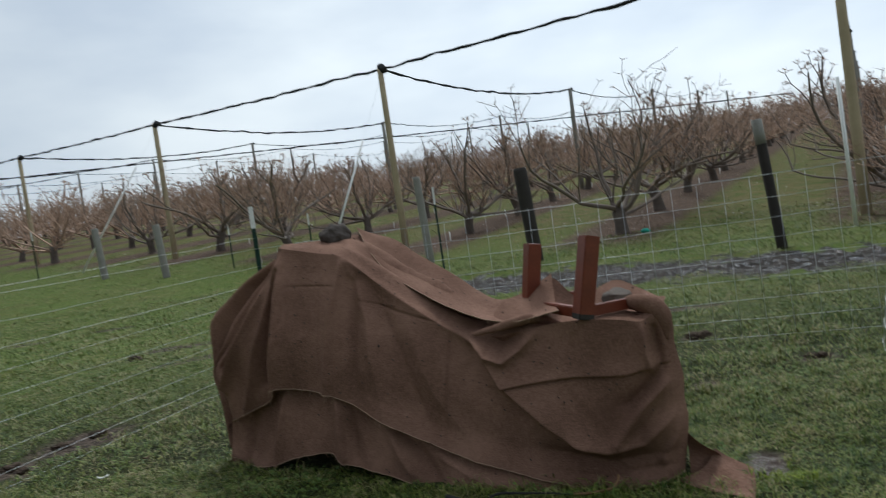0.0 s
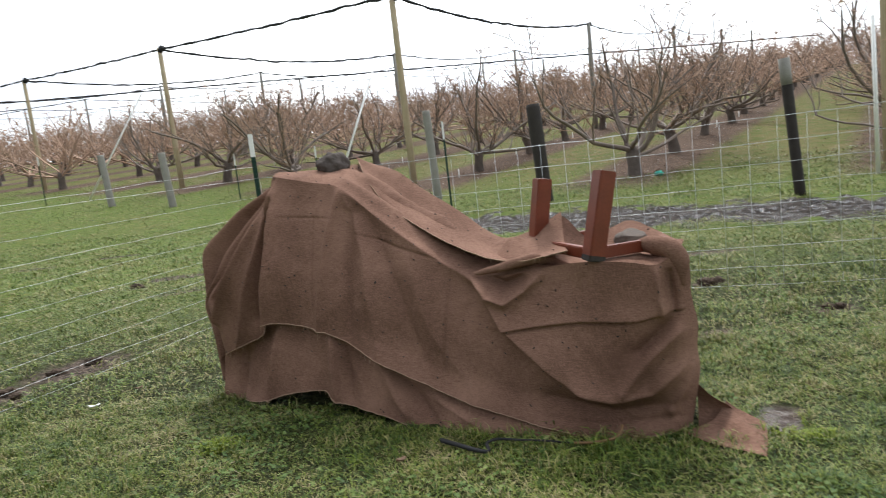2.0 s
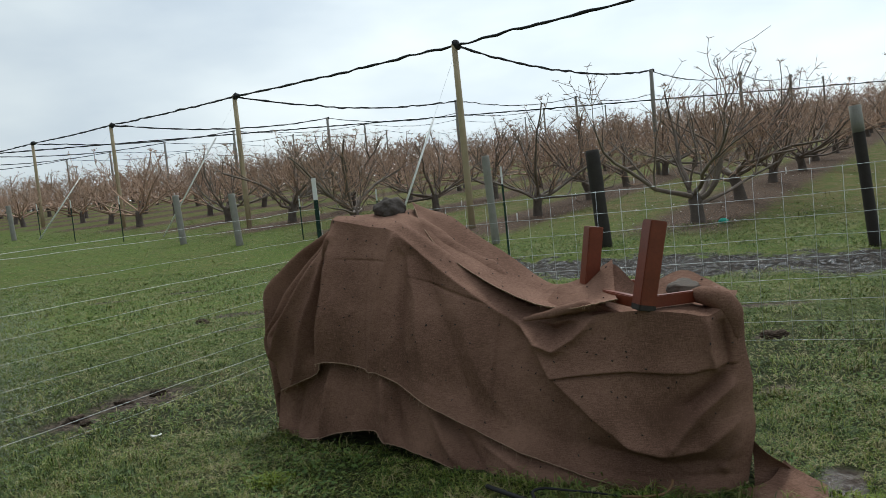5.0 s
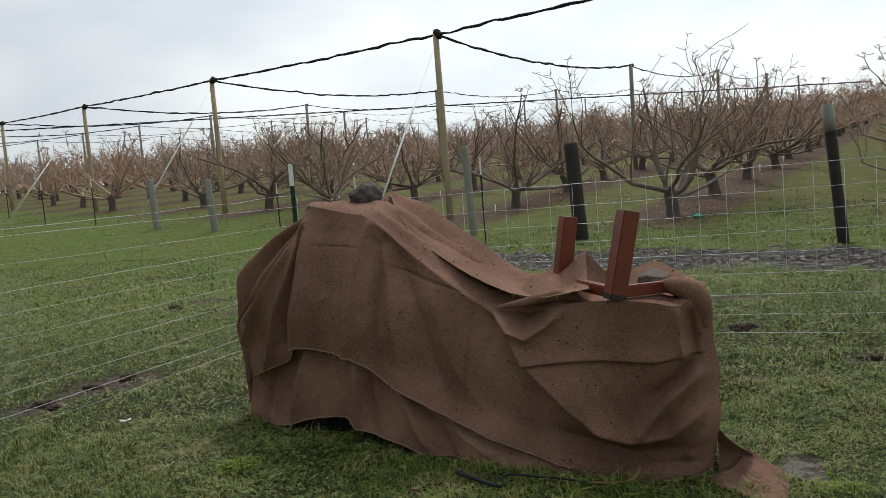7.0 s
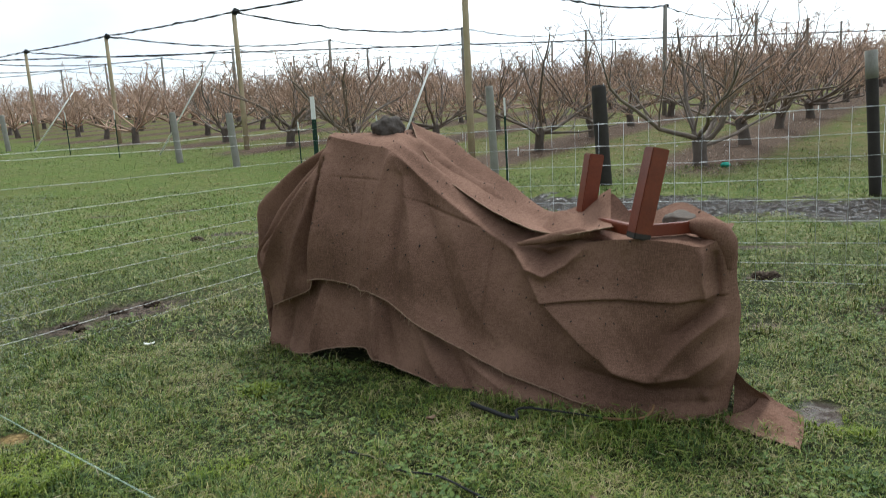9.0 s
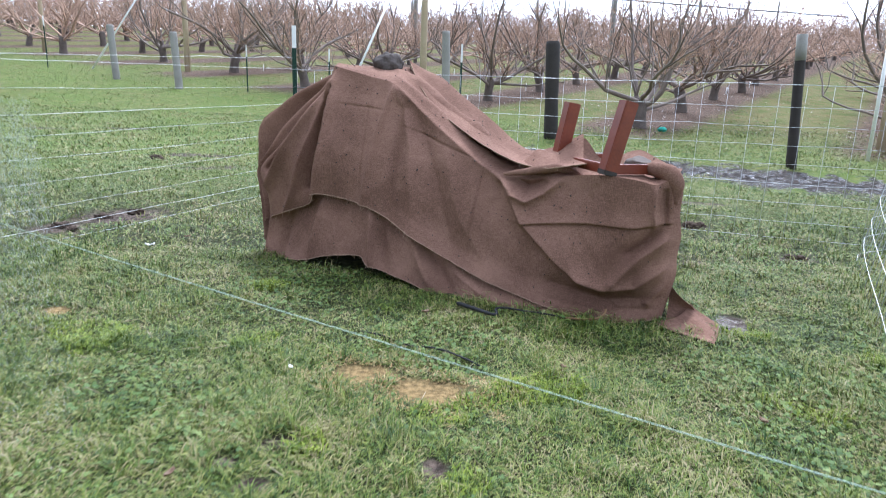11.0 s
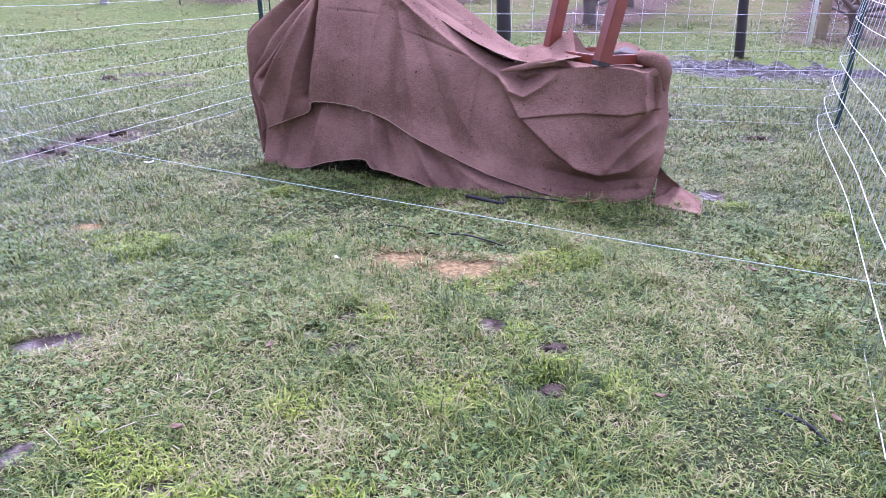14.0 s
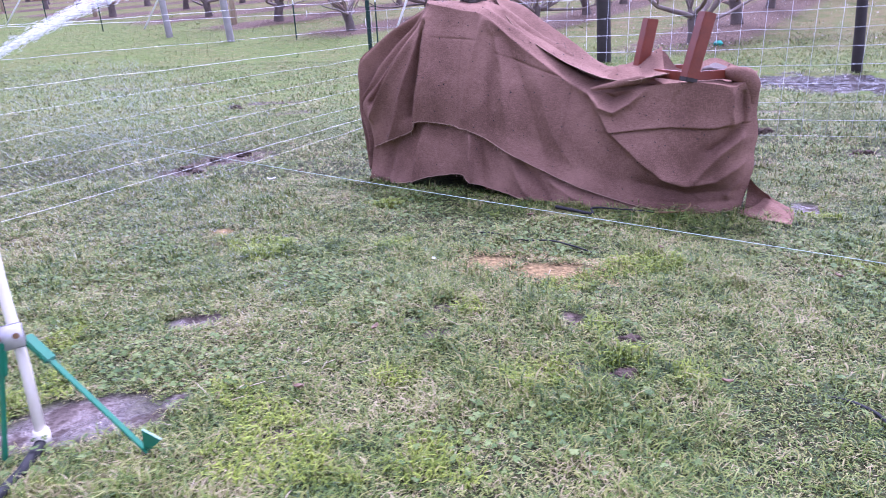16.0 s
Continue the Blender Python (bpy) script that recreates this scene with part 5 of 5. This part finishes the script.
def tripod_leg(top, foot, spade):
    top, foot = Vector(top), Vector(foot)
    d = foot - top
    leg = part("leg", box_bm((0.014, 0.005, d.length), (0, 0, d.length / 2), 0.0015), BRIGHT_GREEN, tripod, smooth=False)
    leg.matrix_basis = Matrix.Translation(top) @ d.to_track_quat('Z', 'Y').to_matrix().to_4x4()
    socket = part("socket", box_bm((0.026, 0.014, 0.075), (0, 0, 0.035), 0.003), BRIGHT_GREEN, leg, smooth=False)
    if spade:
        bm = bmesh.new()
        lo = [bm.verts.new((x, -0.0025, z)) for x, z in ((-0.040, 0.010), (0.010, 0.055), (0.004, -0.010))]
        hi = [bm.verts.new((v.co.x, 0.0025, v.co.z)) for v in lo]
        bm.faces.new(lo)
        bm.faces.new(hi[::-1])
        for i in range(3):
            bm.faces.new((lo[i], lo[(i + 1) % 3], hi[(i + 1) % 3], hi[i]))
        bmesh.ops.recalc_face_normals(bm, faces=bm.faces[:])
        tip = part("foot_spade", bm, BRIGHT_GREEN, tripod, smooth=False)
        tip.matrix_basis = Matrix.Translation(foot) @ pose(0, 0, 0, 0, 180, 0) @ pose(0, 0, -0.05, 0, 0, 12)
    return leg


tripod_leg((0.020, 0.010, 0.265), (0.270, -0.050, 0.010), True)
tripod_leg((-0.030, -0.005, 0.260), (-0.046, -0.066, 0.005), False)
tripod_leg((-0.045, 0.000, 0.255), (-0.24, -0.26, 0.005), True)
STRAW = material("pale_straw", (0.38, 0.33, 0.22), 0.7, scale=60.0, bump=0.0, tint=(0.36, 0.30, 0.19))
rng = random.Random(12)
verts, faces = [], []
for _ in range(90):
    x, y = rng.gauss(-1.3, 0.35), rng.gauss(0.75, 0.4)
    if rng.random() < 0.5:
        x, y = rng.uniform(-2.2, 2.0), rng.uniform(0.3, 3.0)
    if y > 1.9 and not open_ground(x, y):
        continue
    a, half = rng.uniform(0, 6.28), rng.uniform(0.01, 0.032)
    d = Vector((math.cos(a), math.sin(a), rng.gauss(0, 0.1))) * half
    p = Vector((x, y, lawn(x, y) + rng.uniform(0.012, 0.03)))
    tube_data([p - d, p, p + d], [0.001, 0.0012, 0.0008], 4, verts, faces)
tagged(raw_object("straw_bits", verts, faces, STRAW), "loose bits of pale straw on the lawn", "straw", kind="stuff")

# ---------------------------------------------------------------- small things at the orchard's foot
TEAL = material("teal_plastic", (0.03, 0.42, 0.30), 0.5, scale=30.0, bump=0.0, tint=(0.02, 0.30, 0.22))
bm = box_bm((0.16, 0.12, 0.10), (0, 0, 0.05), 0.03, 0.2)
tub = mesh_object("plastic_tub", bm, TEAL)
tub.matrix_world = pose(4.45, 13.0, hill(4.45, 13.0), 0, 0, 20)
tagged(tub, "small teal plastic tub standing under the trees", "tub")
rng = random.Random(3)
for row in range(-1, 4):
    for step in range(0, 6):
        p = FRONT_TREE + SIDE * (row * ROW_GAP + rng.uniform(-0.5, 0.5)) + RUN * ((step + rng.uniform(0.2, 0.8)) * TREE_GAP)
        ob = thing("tree_marker", "short white plastic marker stake in the mulch", "stake", (p.x, p.y, hill(p.x, p.y)), group="marker stakes")
        tube("stake", [(0, 0, -0.1), (0.01, 0, 0.22)], 0.014, WHITE_PAINT, ob, 6)

# ---------------------------------------------------------------- the sprinkler's jet, stilled
WATER = material("water_drops", (0.86, 0.88, 0.90), 0.15, scale=40.0, bump=0.0, tint=(0.74, 0.78, 0.82), spec=0.6)
rng = random.Random(21)
verts, faces = [], []
start, way = Vector((-1.90, 0.86, 0.765)), Vector((0.62, 0.62, 0.48)).normalized()
for _ in range(5000):
    s = rng.random() ** 0.8 * 0.9
    wide = 0.003 + 0.016 * s
    p = start + way * s + Vector((rng.gauss(0, wide), rng.gauss(0, wide), rng.gauss(0, wide) - 0.10 * s * s))
    d = (way + Vector((0, 0, -0.2 * s))).normalized() * rng.uniform(0.003, 0.010)
    tube_data([p - d, p, p + d], [0.0002, rng.uniform(0.0003, 0.0007), 0.0002], 3, verts, faces)
tagged(raw_object("water_jet", verts, faces, WATER), "fine white jet of water drops from a sprinkler", "water spray", kind="stuff")

# the fine spray that hangs under the jet
rng = random.Random(22)
verts, faces = [], []
while len(verts) < 6 * 24000:
    y = rng.uniform(0.8, 5.0)
    edge = -0.62 * y - 0.45
    x = edge - abs(rng.gauss(0, 0.75))
    if x < -5.0:
        continue
    p = Vector((x, y, rng.uniform(0.03, 0.72)))
    d = Vector((rng.gauss(0.25, 0.1), rng.gauss(0.2, 0.1), -1.0)).normalized() * rng.uniform(0.003, 0.007)
    tube_data([p - d, p + d], [0.00026, 0.00016], 3, verts, faces, cap=False)
tagged(raw_object("water_spray", verts, faces, WATER), "fine drifting spray of water drops beside the sprinkler", "water spray", kind="stuff")

# ---------------------------------------------------------------- litter under the trees
def litter(name, label, count, seed, mat, size):
    rng = random.Random(seed)
    verts, faces = [], []
    while count > 0:
        y = 12.6 + 17 * rng.random() ** 1.4
        x = rng.uniform(-0.9 * y, 0.75 * y)
        count -= 1
        across = abs(((Vector((x, y)) - FRONT_TREE).dot(SIDE) / ROW_GAP + 0.5) % 1.0 - 0.5)
        if (Vector((x, y)) - FRONT_TREE).dot(RUN) < rng.uniform(-1.2, 0.3):
            continue
        if across > 0.22 and rng.random() < 0.55:
            continue
        a, r = rng.uniform(0, 6.28), rng.uniform(*size)
        z = hill(x, y) + rng.uniform(0.02, 0.06)
        start = len(verts)
        for k in range(4):
            b = a + k * math.pi / 2
            q = r * (1.0 if k % 2 else 0.6)
            verts.append((x + q * math.cos(b), y + q * math.sin(b), z + r * rng.uniform(-0.4, 0.6)))
        faces.append((start, start + 1, start + 2, start + 3))
    tagged(raw_object(name, verts, faces, mat, False), label, "leaf litter", kind="stuff")


litter("leaf_litter", "brown fallen leaves scattered under the trees", 26000, 41, LITTER, (0.010, 0.026))
litter("prunings", "pale scattered wood chips and petals under the trees", 2600, 42, PALE_LITTER, (0.012, 0.03))
